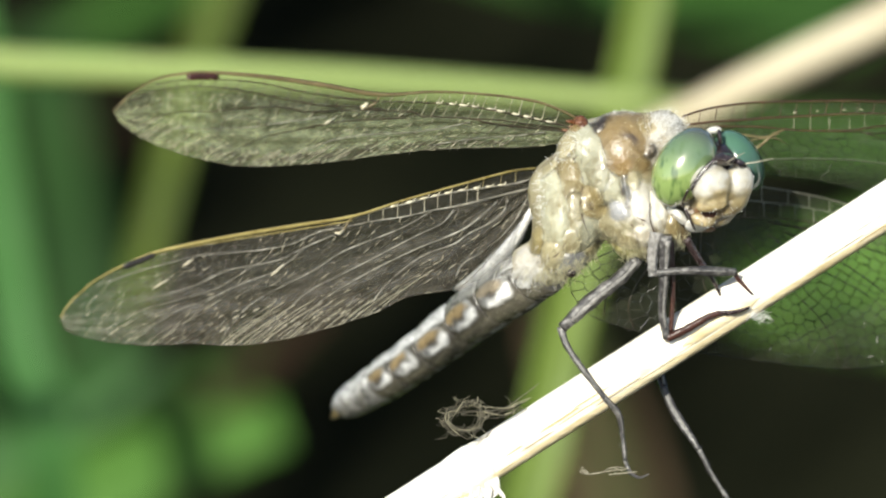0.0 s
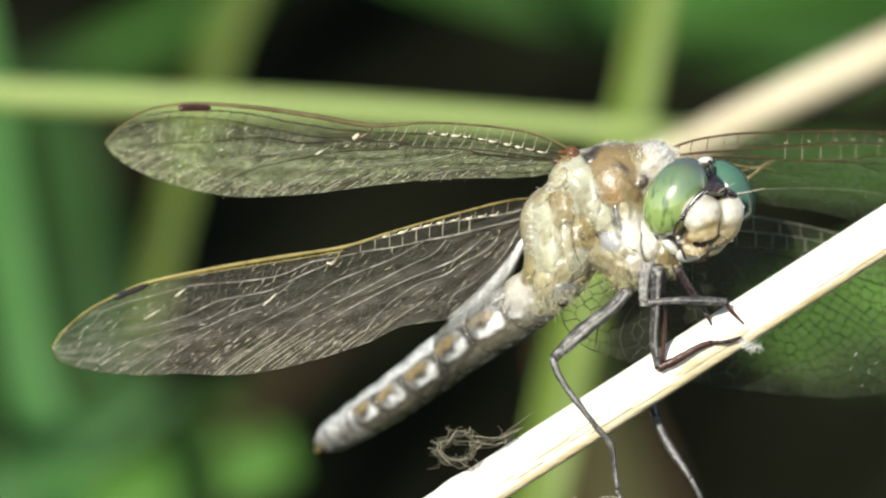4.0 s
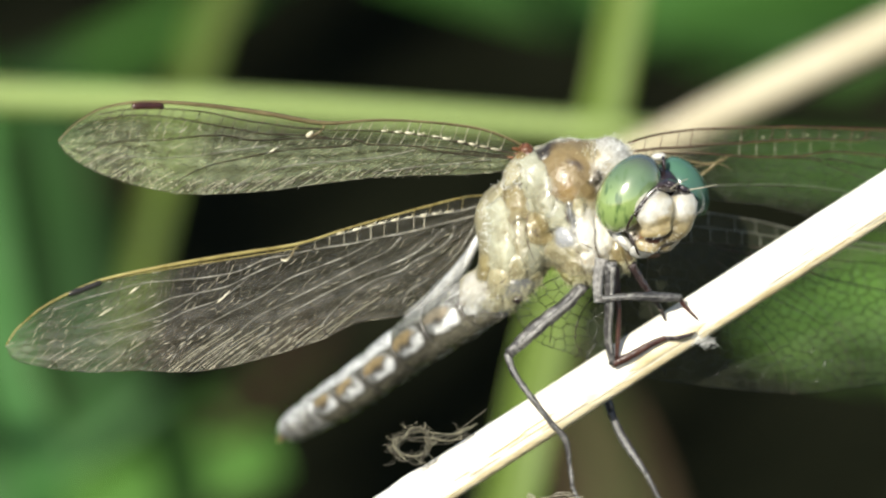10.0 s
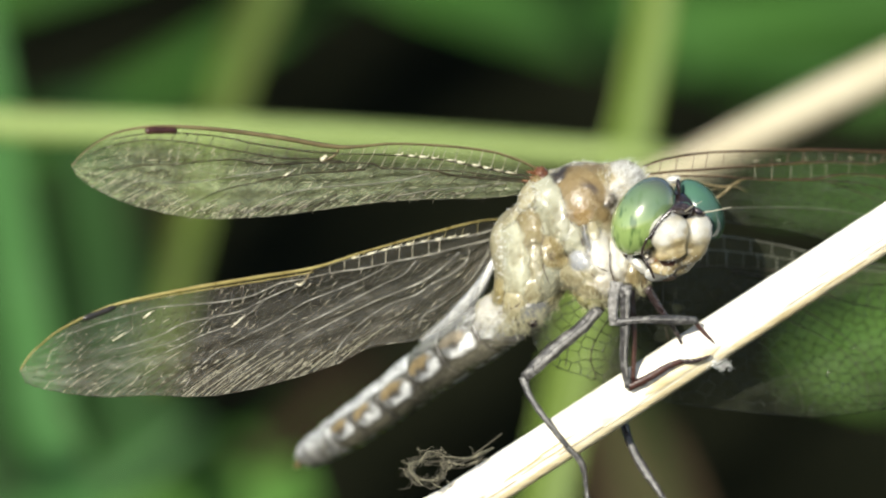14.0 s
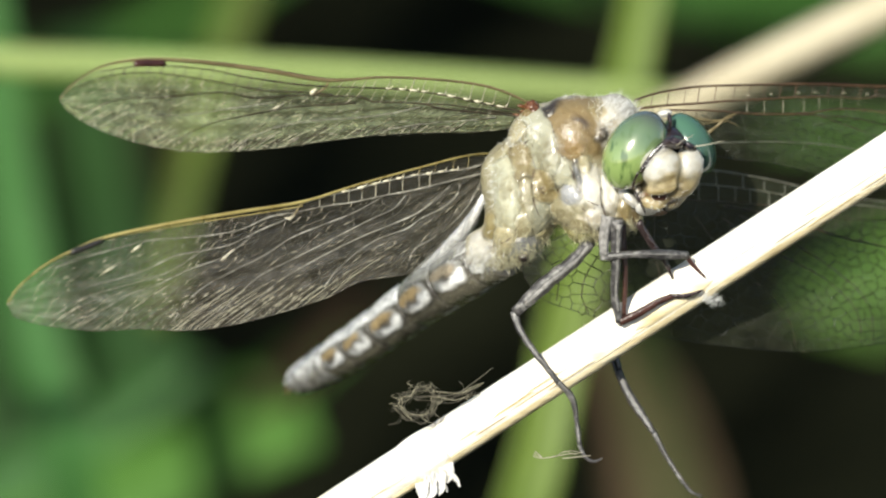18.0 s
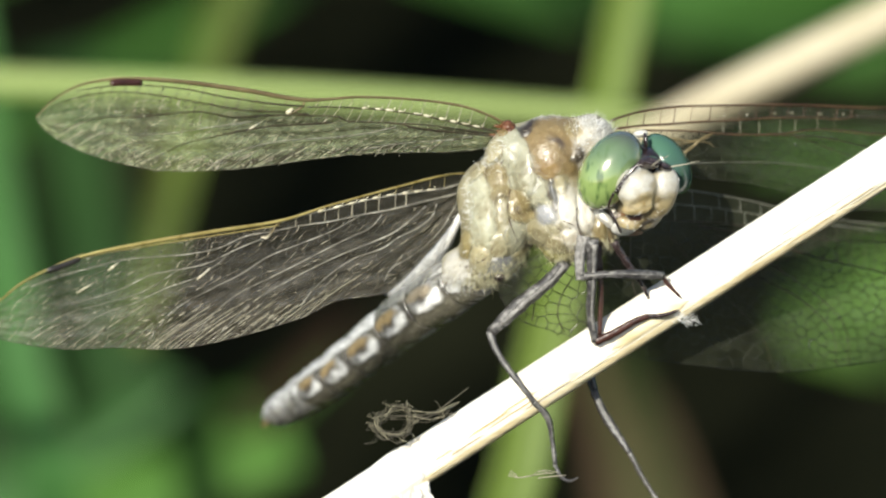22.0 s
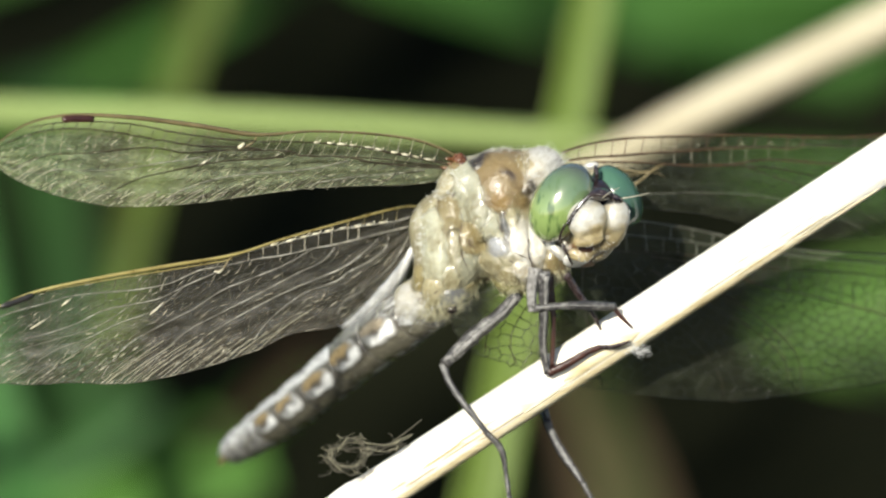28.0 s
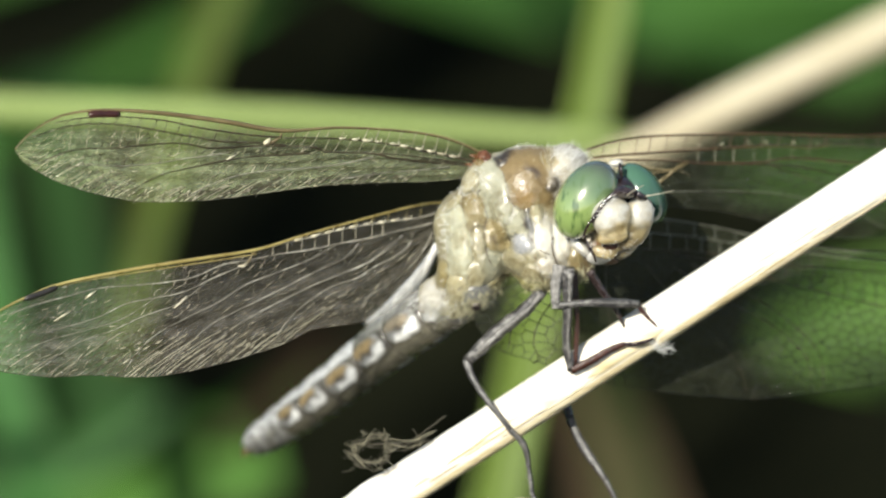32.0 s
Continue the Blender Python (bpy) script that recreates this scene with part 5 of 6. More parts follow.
body = Sculpt((795, 145, -110), (1130, 495, 200), 2.5,
              [((990, 250, 50), (84, 84, 80), 0), ((900, 355, 70), (66, 112, 84), 18), ((1005, 350, 30), (56, 80, 62), -10), ((840, 440, 110), (52, 42, 46), 0), ((1078, 350, 45), (34, 58, 50), -8),
               ((908, 232, 40), (34, 52, 40), 30), ((866, 300, 75), (42, 56, 44), 24), ((1058, 208, 40), (42, 44, 50), 0)], 22)
body.add("collar", 1056, 216, 34, 48, 0, 5, CHALK * 0.75, "whitish hairy collar", k=6)
body.add("shoulder_rim", 950, 188, 12, 30, 40, 7, PITCH, "black rim of the shoulder", k=4)
body.add("shoulder_rim", 962, 176, 22, 9, -20, 8, CHALK * 0.7, "greyish front of the shoulder", k=4)
body.add("shoulder_plate", 994, 222, 50, 58, -10, 5, BROWN, "brown shoulder plate", k=5)
body.add("shoulder_spot", 1000, 214, 8, 18, -40, 3, PITCH * 2.6, "dark brown spot on the shoulder", k=6)
body.add("shoulder_spot", 1030, 194, 14, 18, -20, 2, TAN * 1.3, "tan patch on the shoulder", k=8)
body.add("shoulder_spot", 985, 256, 16, 18, 20, 2, Vector((0.25, 0.17, 0.075)), "golden brown patch on the shoulder", k=8)
# the flank, from the wing roots down
body.add("side_plate", 932, 246, 28, 62, -16, 7, PALE * 1.0, "pale smooth side plate", k=6)
body.add("side_plate", 961, 292, 30, 42, -22, 13, PALE * 1.12, "pale bulging side plate", k=9, deep=0.6, p=2.2, flush=False)
body.add("side_plate", 893, 288, 21, 40, -14, 4, TAN * 1.0, "tan side plate", k=6)
body.add("side_plate", 867, 336, 25, 76, -7, 10, PALE * 1.3, "pale long side plate", k=6)
body.add("side_plate", 903, 340, 15, 62, -8, 4, CREAM * 0.82, "cream side plate", k=6)
body.add("side_plate", 934, 330, 21, 34, -8, 6, TAN * 1.15, "tan side plate", k=6)
body.add("side_plate", 924, 380, 26, 32, -4, 6, PALE, "pale side plate", k=6)
body.add("side_plate", 964, 376, 26, 19, 24, 6, CREAM * 0.8, "tan side plate", k=6)
body.add("side_plate", 979, 342, 20, 13, 25, 2, SLATE * 1.3, "slate grey side plate", k=5)
body.add("side_plate", 898, 398, 22, 26, 0, 4, CREAM, "cream side plate", k=6)
body.add("wing_fold", 888, 236, 32, 13, -40, 7, CREAM * 1.1, "pale fold under the wing", k=4)
body.add("wing_fold", 862, 264, 26, 12, -46, 7, CREAM, "pale fold under the wing", k=4)
# breast and belly
for x, y, w, h in ((935, 311, 4, 4), (930, 334, 7, 4), (926, 340, 3, 6), (862, 306, 3, 5), (955, 332, 3, 3)):
    body.add("side_spot", x, y, w, h, 20, 1, BROWN * 0.35, "small dark brown fleck", k=3)
body.add("breast_plate", 1006, 288, 13, 34, -12, 7, CREAM, "cream breast plate", k=5)
body.add("breast_plate", 993, 300, 7, 30, -10, 5, SLATE * 0.4, "dark furrow of the breast", k=4)
body.add("breast_plate", 1020, 328, 20, 40, -14, 8, CHALK, "white breast plate", k=5)
body.add("breast_plate", 1050, 340, 17, 36, -10, 9, CHALK * 1.05, "white breast plate", k=5)
body.add("breast_plate", 1026, 386, 20, 20, -10, 8, CHALK * 0.95, "white breast plate", k=5)
body.add("breast_plate", 995, 396, 24, 18, 0, 5, CREAM * 0.95, "yellowish breast plate", k=6)
body.add("belly_plate", 834, 402, 15, 28, 10, 5, YELLOW * 0.7, "yellow spot by the waist", k=6)
body.add("belly_plate", 864, 420, 24, 24, 0, 5, CREAM * 1.2, "hairy cream belly plate", k=6)
body.add("belly_plate", 950, 414, 28, 19, 10, 5, YELLOW * 1.05, "hairy yellow belly plate", k=6)
body.add("belly_plate", 900, 436, 32, 22, 4, 5, SLATE * 0.9, "hairy dark belly plate", k=6)
body.add("belly_plate", 984, 424, 30, 20, -8, 5, MOSS * 1.6, "hairy moss-yellow belly plate", k=6)
body.add("coxa", 1076, 380, 13, 32, -6, 6, TAN, "tan hip joint", k=4)
body.add("coxa", 1100, 376, 11, 28, -12, 6, BROWN * 0.5, "brown hip joint", k=4)
body.add("waist", 822, 440, 26, 30, 20, 6, CHALK * 0.72, "whitish hairy waist", k=6)
body.add("collar_spot", 1036, 238, 11, 17, 30, 9, PITCH, "black collar spot", k=3)
body.groove(1.5, 2.0)
body.roughen(0.45, 0.13)
THORAX_SKIN = toned(surface("thorax_cuticle", [(0.44, 0.38, 0.27), (0.86, 0.85, 0.81), (1, 1, 1)], 360, 0.42, 0.36, coat=0.24, fine=4.5))
THORAX_SKIN.node_tree.nodes["Principled BSDF"].inputs["Subsurface Weight"].default_value = 0.35
THORAX_SKIN.node_tree.nodes["Principled BSDF"].inputs["Subsurface Radius"].default_value = (1.0, 0.85, 0.6)
THORAX_SKIN.node_tree.nodes["Principled BSDF"].inputs["Coat Roughness"].default_value = 0.16
THORAX_SKIN.node_tree.nodes["Principled BSDF"].inputs["Subsurface Scale"].default_value = 0.0005
thorax = None
pieces = body.skin(("thorax", CREAM * 0.85, "cream and brown hairy thorax"))
for g in sorted(pieces):
    (name, _, label), sh = pieces[g]
    ob = part(name, sh, THORAX_SKIN, thorax or fly, label, thorax_o)
    thorax = thorax or ob
    tone = ob.data.color_attributes.new("tone", "FLOAT_COLOR", "POINT")
    tone.data.foreach_set("color", np.concatenate([sh.tone, np.ones((len(sh.tone), 1))], 1).ravel())


def skin_at(x, y, lift=0.0):
    """A point on the thorax where the lens sees it, lifted by some grid units."""
    z = body.front(x, y)
    return grid(x, y, ((40 if z is None else z) - lift) / 24)


plate("wing_root", 914, 192, 1.0, (12, 6), (-7, 17), 12, AMBER, thorax, "red-brown wing root", 0.2, 18)
plate("wing_root", 906, 200, 0.8, (9, 8), (-6, 8), 9, SKIN_TAN, thorax, "tan knob at the wing root", 0.2, 24)
plate("wing_root", 842, 284, 3.0, (6, 2), (-3, 18), 10, AMBER, thorax, "red-brown wing root", 0.2, 19)
p = skin_at(897, 452, 4)
part("breathing_hole", Shape().ball(p, R * 10, U * 9, F * 8, 16, 12), SKIN_BLACK, thorax, "shiny black pore")
for line_pts in ([(920, 204), (914, 236), (884, 262), (864, 252)], [(912, 225), (916, 290), (912, 340), (930, 392)], [(838, 306), (846, 350), (836, 392), (826, 424)],
                 [(944, 192), (952, 250), (982, 298), (990, 330)], [(990, 318), (1008, 350), (1030, 362)], [(890, 392), (872, 420), (836, 436)],
                 [(935, 322), (928, 336), (940, 342)], [(956, 336), (972, 338), (988, 322)], [(918, 290), (922, 312), (936, 320)], [(1000, 366), (1014, 374), (1024, 366)], [(942, 396), (962, 400), (984, 392)], [(1038, 300), (1034, 350), (1046, 390)]):
    pts = [skin_at(q.x, q.y, 0.3) for q in curve([(x, y, 0) for x, y in line_pts], 26)]
    smooth = [(pts[max(i - 1, 0)] + pts[i] + pts[min(i + 1, 25)]) / 3 for i in range(26)]
    part("suture", Shape().tube(smooth, [size(1.0) * (0.4 + 0.9 * rnd.random()) for _ in smooth], 6), SKIN_RED, thorax)

# hair over the thorax
fuzz = Shape()


def hairs(x, y, sx, sy, count, way, long, spread=0.5, thick=0.55):
    for _ in range(count):
        a, b = x + rnd.gauss(0, sx), y + rnd.gauss(0, sy)
        w = (way + RIGHT * rnd.gauss(0, spread) + UP * rnd.gauss(0, spread) - FWD * rnd.gauss(0.1, spread)).normalized()
        if body.front(a, b) is None:
            continue
        fuzz.bristle(skin_at(a, b, 0), w * size(long * rnd.uniform(0.5, 1.2)), size(thick), -UP * size(long * 0.12))


hairs(1062, 186, 20, 10, 300, UP + RIGHT * 0.2, 17, 0.5, 0.36)
hairs(1000, 170, 26, 3, 90, UP, 9, 0.5, 0.36)
hairs(1060, 215, 16, 16, 140, UP * 0.6 + RIGHT * 0.3 - FWD, 13, 0.5, 0.36)
hairs(876, 248, 14, 12, 160, -RIGHT * 0.5 + UP * 0.2 - FWD * 0.6, 10)
hairs(845, 310, 6, 36, 120, -RIGHT, 11)
hairs(822, 452, 18, 16, 340, -UP * 0.7 - RIGHT * 0.4, 17, 0.5, 0.45)
hairs(900, 220, 14, 14, 140, -RIGHT * 0.6 + UP * 0.3 - FWD * 0.6, 11, 0.5, 0.45)
hairs(1085, 196, 10, 14, 160, UP * 0.7 + RIGHT * 0.6, 17, 0.5, 0.45)
part("hair", fuzz, HAIR_WHITE, thorax, "fine whitish hair")
fuzz = Shape()
hairs(880, 455, 34, 14, 420, -UP + RIGHT * 0.1, 18, 0.8, 0.38)
hairs(950, 430, 36, 14, 360, -UP * 0.9 - RIGHT * 0.2, 16, 0.8, 0.38)
hairs(1005, 410, 18, 12, 160, -UP, 13, 0.7, 0.38)
hairs(1092, 394, 18, 8, 160, -UP, 14, 0.5, 0.4)
hairs(845, 460, 18, 10, 120, -UP * 0.8 - RIGHT * 0.3, 16, 0.7, 0.38)
hairs(920, 340, 55, 75, 1100, -FWD * 1.2 - UP * 0.3, 9, 0.9, 0.32)
hairs(1000, 300, 40, 70, 200, -FWD * 1.2, 7, 0.9, 0.3)
hairs(905, 300, 30, 60, 300, -FWD + RIGHT * 0.4, 8, 0.9, 0.3)
part("hair", fuzz, HAIR_STRAW, thorax, "straw-coloured hair underneath")

# head
neck = grid(1112, 282, -0.6)
skull = Shape().ball(grid(1146, 276, -0.9), R * 58, U * 60, F * 62, 28, 20)
head = part("head", skull, SKIN_BLACK, fly, "dragonfly head with green eyes and ivory face", neck)
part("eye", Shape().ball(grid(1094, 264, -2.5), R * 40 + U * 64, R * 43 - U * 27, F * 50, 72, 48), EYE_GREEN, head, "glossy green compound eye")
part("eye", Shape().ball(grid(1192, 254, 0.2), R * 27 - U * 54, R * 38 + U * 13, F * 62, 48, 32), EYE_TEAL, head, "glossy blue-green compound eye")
face = Sculpt((1070, 230, -215), (1250, 410, 60), 2.4, [((1156, 306, -48), (48, 42, 56), -10), ((1146, 338, -30), (46, 26, 46), -14)], 14)
IVORY, BUFF, RUST = Vector((0.46, 0.455, 0.425)), Vector((0.36, 0.30, 0.17)), Vector((0.10, 0.05, 0.022))
lobe = dict(k=3.5, deep=0.8, p=2.1, flush=False)
low_lobe = dict(k=7.0, deep=0.8, p=2.1, flush=False)
face.add("frons_lobe", 1141, 295, 37, 36, -24, 30, IVORY, "ivory bulging face lobe", **lobe)
# Right lobe darker than the left: its shade is put into the tone.
face.add("frons_lobe", 1189, 293, 27, 36, 10, 24, IVORY * 0.86, "ivory bulging face lobe", **lobe)
face.add("cheek", 1106, 325, 16, 15, -28, 34, IVORY * 1.12, "white cheek", **lobe)
face.add("clypeus", 1142, 331, 28, 12, -10, 12, BUFF * 1.1, "pale band under the face lobes", **low_lobe)
# Tan, with the right side's shade put into the tone.
face.add("clypeus", 1180, 330, 27, 17, -32, 10, BUFF * 0.62, "tan lower face", **low_lobe)
face.add("clypeus", 1150, 346, 34, 10, -20, 8, BUFF * 0.85, "tan lower face", **low_lobe)
face.add("labrum", 1126, 358, 22, 11, 16, 9, BUFF, "pale tan lip", **low_lobe)
face.add("labrum", 1160, 357, 18, 9, -34, 5, BUFF * 0.6, "dark tan lip", **low_lobe)
face.add("mandible", 1106, 348, 7, 19, -30, 12, IVORY * 0.9, "pale mouthpart", **lobe)
face.add("mandible", 1130, 373, 22, 7, 4, 4, RUST * 1.6, "brown mouthpart", **low_lobe)
face.add("frons_spot", 1152, 318, 24, 11, -16, 1, BUFF * 1.0, "tan patch low on the face")
# Tan patch, darkened for the shade on the right side.
face.add("frons_spot", 1192, 322, 20, 14, -20, 1, BUFF * 0.7, "tan patch low on the face")
face.add("frons_spot", 1170, 300, 5, 22, 4, 1, BUFF * 0.75, "tan furrow between the face lobes")
face.add("lip_spot", 1128, 344, 20, 3, -12, 1, RUST * 1.6, "brown line over the lip")
face.add("lip_spot", 1114, 358, 4, 12, -24, 1, RUST, "brown furrow by the mouth")
face.add("lip_spot", 1146, 362, 4, 9, 20, 1, RUST, "brown furrow of the lip")
face.roughen(0.35, 0.16)
for _, ((name, _, label), sh) in sorted(face.skin(("mouth", BUFF * 0.55, "tan and brown mouthparts")).items()):
    ob = part(name, sh, THORAX_SKIN, head, label)
    tone = ob.data.color_attributes.new("tone", "FLOAT_COLOR", "POINT")
    tone.data.foreach_set("color", np.concatenate([sh.tone, np.ones((len(sh.tone), 1))], 1).ravel())
# the underside of the head, which shows when the head rolls
HEAD_AXIS = (RIGHT * 0.76 - UP * 0.14 - FWD * 0.63).normalized()
under = Matrix.Rotation(radians(80), 3, HEAD_AXIS)
for name, x, y, d, w, h, thick, mat, label in (("labium", -14, 12, -72, 24, 26, 9, SKIN_WHITE, "broad white lower lip"), ("labium_side", 18, 4, -70, 15, 30, 12, SKIN_RED, "red-brown side of the lip"),
                                               ("labium_side", 10, -36, -60, 30, 12, 14, SKIN_TAN, "tan hind edge of the lip"), ("labium_side", 44, 0, -62, 18, 34, 14, FACE_TAN, "tan mouthpart"),
                                               ("head_skirt", -34, -22, -44, 12, 24, 12, SKIN_RED, "red-brown rim of the head")):
    sh = Shape().ball(neck + under @ (R * x + U * y + F * (d - 22)), under @ (R * w), under @ (U * h), under @ (F * thick), 24, 16, warp=lumpy(0.07, 2.1, x))
    part(name, sh, mat, head, label)
plate("labium", 1086, 350, -1.2, (14, -17), (8, 5), 20, SKIN_WHITE, head, "white lower lip", 0.1, 39)
plate("labium", 1074, 342, -0.6, (6, -9), (6, 3), 12, SKIN_WHITE, head, "white lower lip", 0.1, 42)
plate("vertex", 1164, 250, -4.6, (20, -3), (2, 11), 22, SKIN_BLACK, head, "shiny black bump between the eyes", 0.16, 40)
plate("vertex", 1190, 258, -4.0, (13, -6), (3, 8), 18, SKIN_BLACK, head, "shiny black bump between the eyes", 0.16, 41)
plate("occiput", 1148, 199, -1.2, (13, 1), (0, 7), 10, SKIN_WHITE, head, "small whitish knob behind the eyes", 0.15, 43)
plate("occiput", 1157, 212, -2.4, (4, 3), (-3, 14), 10, SKIN_BLACK, head, "dark seam where the eyes meet", 0.1, 44)
for pts, w in (([(1148, 250, -5.0), (1132, 264, -5.0), (1116, 284, -5.0), (1104, 304, -4.8)], 4.2), ([(1100, 304, -4.8), (1092, 322, -4.2), (1090, 334, -3.6)], 2.4),
               ([(1094, 336, -3.9), (1104, 356, -3.9), (1112, 374, -3.2)], 2.2), ([(1196, 262, -3.2), (1206, 272, -2.6), (1212, 290, -2.0)], 2.4)):
    part("face_line", Shape().tube(curve([grid(*p) for p in pts], 14), size(w), 6), SKIN_BLACK, head)
dots = Shape()
for k in range(34):
    t = rnd.random()
    x, y = (1146 - 42 * t, 256 + 46 * t) if k % 3 else (1196 + 18 * t, 258 + 26 * t)
    dots.bristle(grid(x + rnd.gauss(0, 2), y + rnd.gauss(0, 2), -5.2 if k % 3 else -3.8), (-FWD + UP * rnd.gauss(0.5, 0.5) + RIGHT * rnd.gauss(0, 0.6)) * size(rnd.uniform(3, 7)), size(0.9))
for k in range(110):
    x, y = 1100 + 110 * rnd.random(), 335 + 35 * rnd.random()
    z = face.front(x, y)
    if z is not None:
        dots.bristle(grid(x, y, z / 24), (-FWD - UP * rnd.gauss(0.5, 0.5) + RIGHT * rnd.gauss(0, 0.6)).normalized() * size(rnd.uniform(4, 10)), size(0.5))
part("face_hair", dots, HAIR_WHITE, head, "short pale bristles on the face")
for pts in ([(1200, 258, -4), (1225, 254, -4.5), (1252, 248, -5)], [(1168, 256, -5.4), (1182, 246, -6.4), (1198, 238, -7.0)]):
    part("antenna", Shape().tube(curve([grid(*p) for p in pts], 12), [size(ramp([1.6, 1.1, 0.5], i / 11)) for i in range(12)], 6), FIBRE, head)
# abdomen, segment by segment
ab_line = curve([grid(858, 446, 4), grid(790, 484, 8), grid(730, 524, 12), grid(622, 605, 18), grid(528, 667, 24), grid(486, 690, 26.5)], 121)
ab_half = [45, 51, 51, 48, 45, 42, 39, 34, 24]
ROOT = ab_line[0]
AB_SIDE = (UP * math.cos(radians(58)) - FWD * math.sin(radians(58))).normalized()
abdomen = part("abdomen", Shape().tube(ab_line[:10], [size(30) for _ in range(10)], 20, side=UP), SKIN_OLIVE, fly, "grey banded abdomen with orange patches", ROOT)
cuts = [0, 8, 28, 47, 65, 80, 93, 104, 116]
SILVER, ORANGE, DARK, OLIVE, WHITE = Vector((0.36, 0.36, 0.35)), Vector((0.34, 0.235, 0.095)), Vector((0.045, 0.04, 0.036)), Vector((0.21, 0.195, 0.14)), Vector((0.70, 0.70, 0.69))


def panel(t, w):
    """How deep a place lies in a segment's side panel (under 1: inside), with its own two coordinates."""
    deg = abs((math.degrees(w) + 180) % 360 - 180)
    u, v = (t - 0.52 + (deg - 42) * 0.0016) / 0.455, (deg - 42) / 29
    return (abs(u) ** 3.4 + abs(v) ** 3.4) ** (1 / 3.4), u, v


def banding(t, w, first, k):
    """The tone of a segment's skin, highlights put in: t along it, w round it from the ridge of the back."""
    deg = abs((math.degrees(w) + 180) % 360 - 180)
    jag = noise.noise(Vector((t * 4, deg * 0.05, k * 3.1)))
    d, t = deg + 6 * jag, t + 0.03 * noise.noise(Vector((deg * 0.08, k, 1)))
    r, u, v = panel(t, radians(d))
    c = OLIVE.lerp(DARK, 0.45 + 0.5 * jag)
    c = c.lerp(SILVER, 0.45 * soft(112, 136, d - 10 + 22 * noise.noise(Vector((t * 4, k, 5)))))
    c = c.lerp(WHITE * 0.85, 0.6 * soft(112, 119, d) * (1 - soft(124, 134, d)) * soft(-0.2, 0.3, noise.noise(Vector((t * 5, k * 2.3, 9)))))
    c = c.lerp(DARK, 0.6 * soft(0.85, 1.0, r) * (1 - soft(1.08, 1.3, r)))
    # Highlight along the ridge, put in as silver and white.
    back = SILVER.lerp(WHITE * (0.8 if k < 3 else 1.2), 0.7 + 0.5 * noise.noise(Vector((t * 6, d * 0.1, k))))
    c = c.lerp(back, (1 - soft(9, 17, d)) * (0.4 if k < 3 else 0.95))
    # White lower rim: the panel's highlight put into its tone.
    fill = (SILVER * 0.75).lerp(WHITE * 1.1, soft(0.15, 0.6, v - 0.45 * u + 0.35 * jag))
    warm = 1 - soft(0.5, 0.95, math.hypot((u - 0.10) / 1.05, (v + 0.36) / 0.66) + 0.3 * jag)
    fill = fill.lerp(ORANGE, (0.45 if first else 0.8) * warm)
    fill = fill.lerp(DARK, 0.65 * (1 - soft(0.10, 0.34, math.hypot((u - 0.05) * 0.45, v - 0.12 + 0.2 * jag))))
    c = c.lerp(fill, 1 - soft(0.80, 1.0, r)) if k < 6 else c.lerp(SILVER, 0.5 + 0.4 * jag).lerp(WHITE, 0.7 * (1 - soft(30, 60, d))).lerp(DARK, 0.7 * soft(0.1, 0.35, noise.noise(Vector((t * 5, deg * 0.06, k * 7)))))
    far = (math.degrees(w) + 180) % 360 - 180
    c = c.lerp(back.lerp(DARK, 0.5 * soft(0.0, 0.4, jag)), soft(4, 14, far) * (0.95 if k > 2 else 0.55))
    ring = max(1 - soft(0.0, 0.07, t), soft(0.93, 1.0, t))
    return c.lerp(DARK, 0.75 * ring * soft(6, 30, d))


AB_SKIN = toned(surface("banded_cuticle", [(0.55, 0.55, 0.55), (0.95, 0.95, 0.95), (1, 1, 1)], 900, 0.24, 0.4, coat=0.35))
for k in range(len(cuts) - 1):
    i0, i1 = cuts[k], cuts[k + 1]
    m = 26
    pts = [ab_line[i0].lerp(ab_line[i1], j / m) for j in range(m + 1)]
    rads = [size(ramp(ab_half, (i0 + (i1 - i0) * j / m) / 120)) * (1 + 0.035 * math.sin(math.pi * j / m) - (0.05 if j in (0, m) else 0)) for j in range(m + 1)]
    sh = Shape().tube(pts, rads, 72, flat=0.92, side=AB_SIDE, profile=lambda a, t: 1 - 0.04 * max(0, math.cos(a - math.pi)) + 0.045 * (1 - soft(0.6, 1.1, panel(t, a)[0])) + 0.015 * noise.noise(Vector((4 * math.cos(a), 4 * math.sin(a), 5 * t + k))))
    ob = part("segment", sh, AB_SKIN, abdomen, origin=ROOT)
    tone = ob.data.color_attributes.new("tone", "FLOAT_COLOR", "POINT")
    vals = []
    for q in range(len(sh.v)):
        vals += [*banding((q // 72) / m, 2 * math.pi * (q % 72) / 72, k < 2, k), 1]
    tone.data.foreach_set("color", vals)
for s in (-1, 1):
    tip = ab_line[-5]
    pts = curve([tip, tip + (ab_line[-1] - ab_line[-6]) * 0.9 + UP * size(6 * s), ab_line[-1] + (ab_line[-1] - ab_line[-6]) * 0.5 + UP * size(10 * s)], 10)
    part("clasper", Shape().tube(pts, [size(ramp([11, 9, 4], i / 9)) for i in range(10)], 10), SKIN_GREY if s > 0 else SKIN_TAN, abdomen, origin=ROOT)
saddle = curve([grid(836, 328, 4.2), grid(816, 368, 4.8), grid(794, 402, 5.8), grid(767, 432, 7.2), grid(744, 455, 9.0), grid(700, 484, 12.0)], 24)
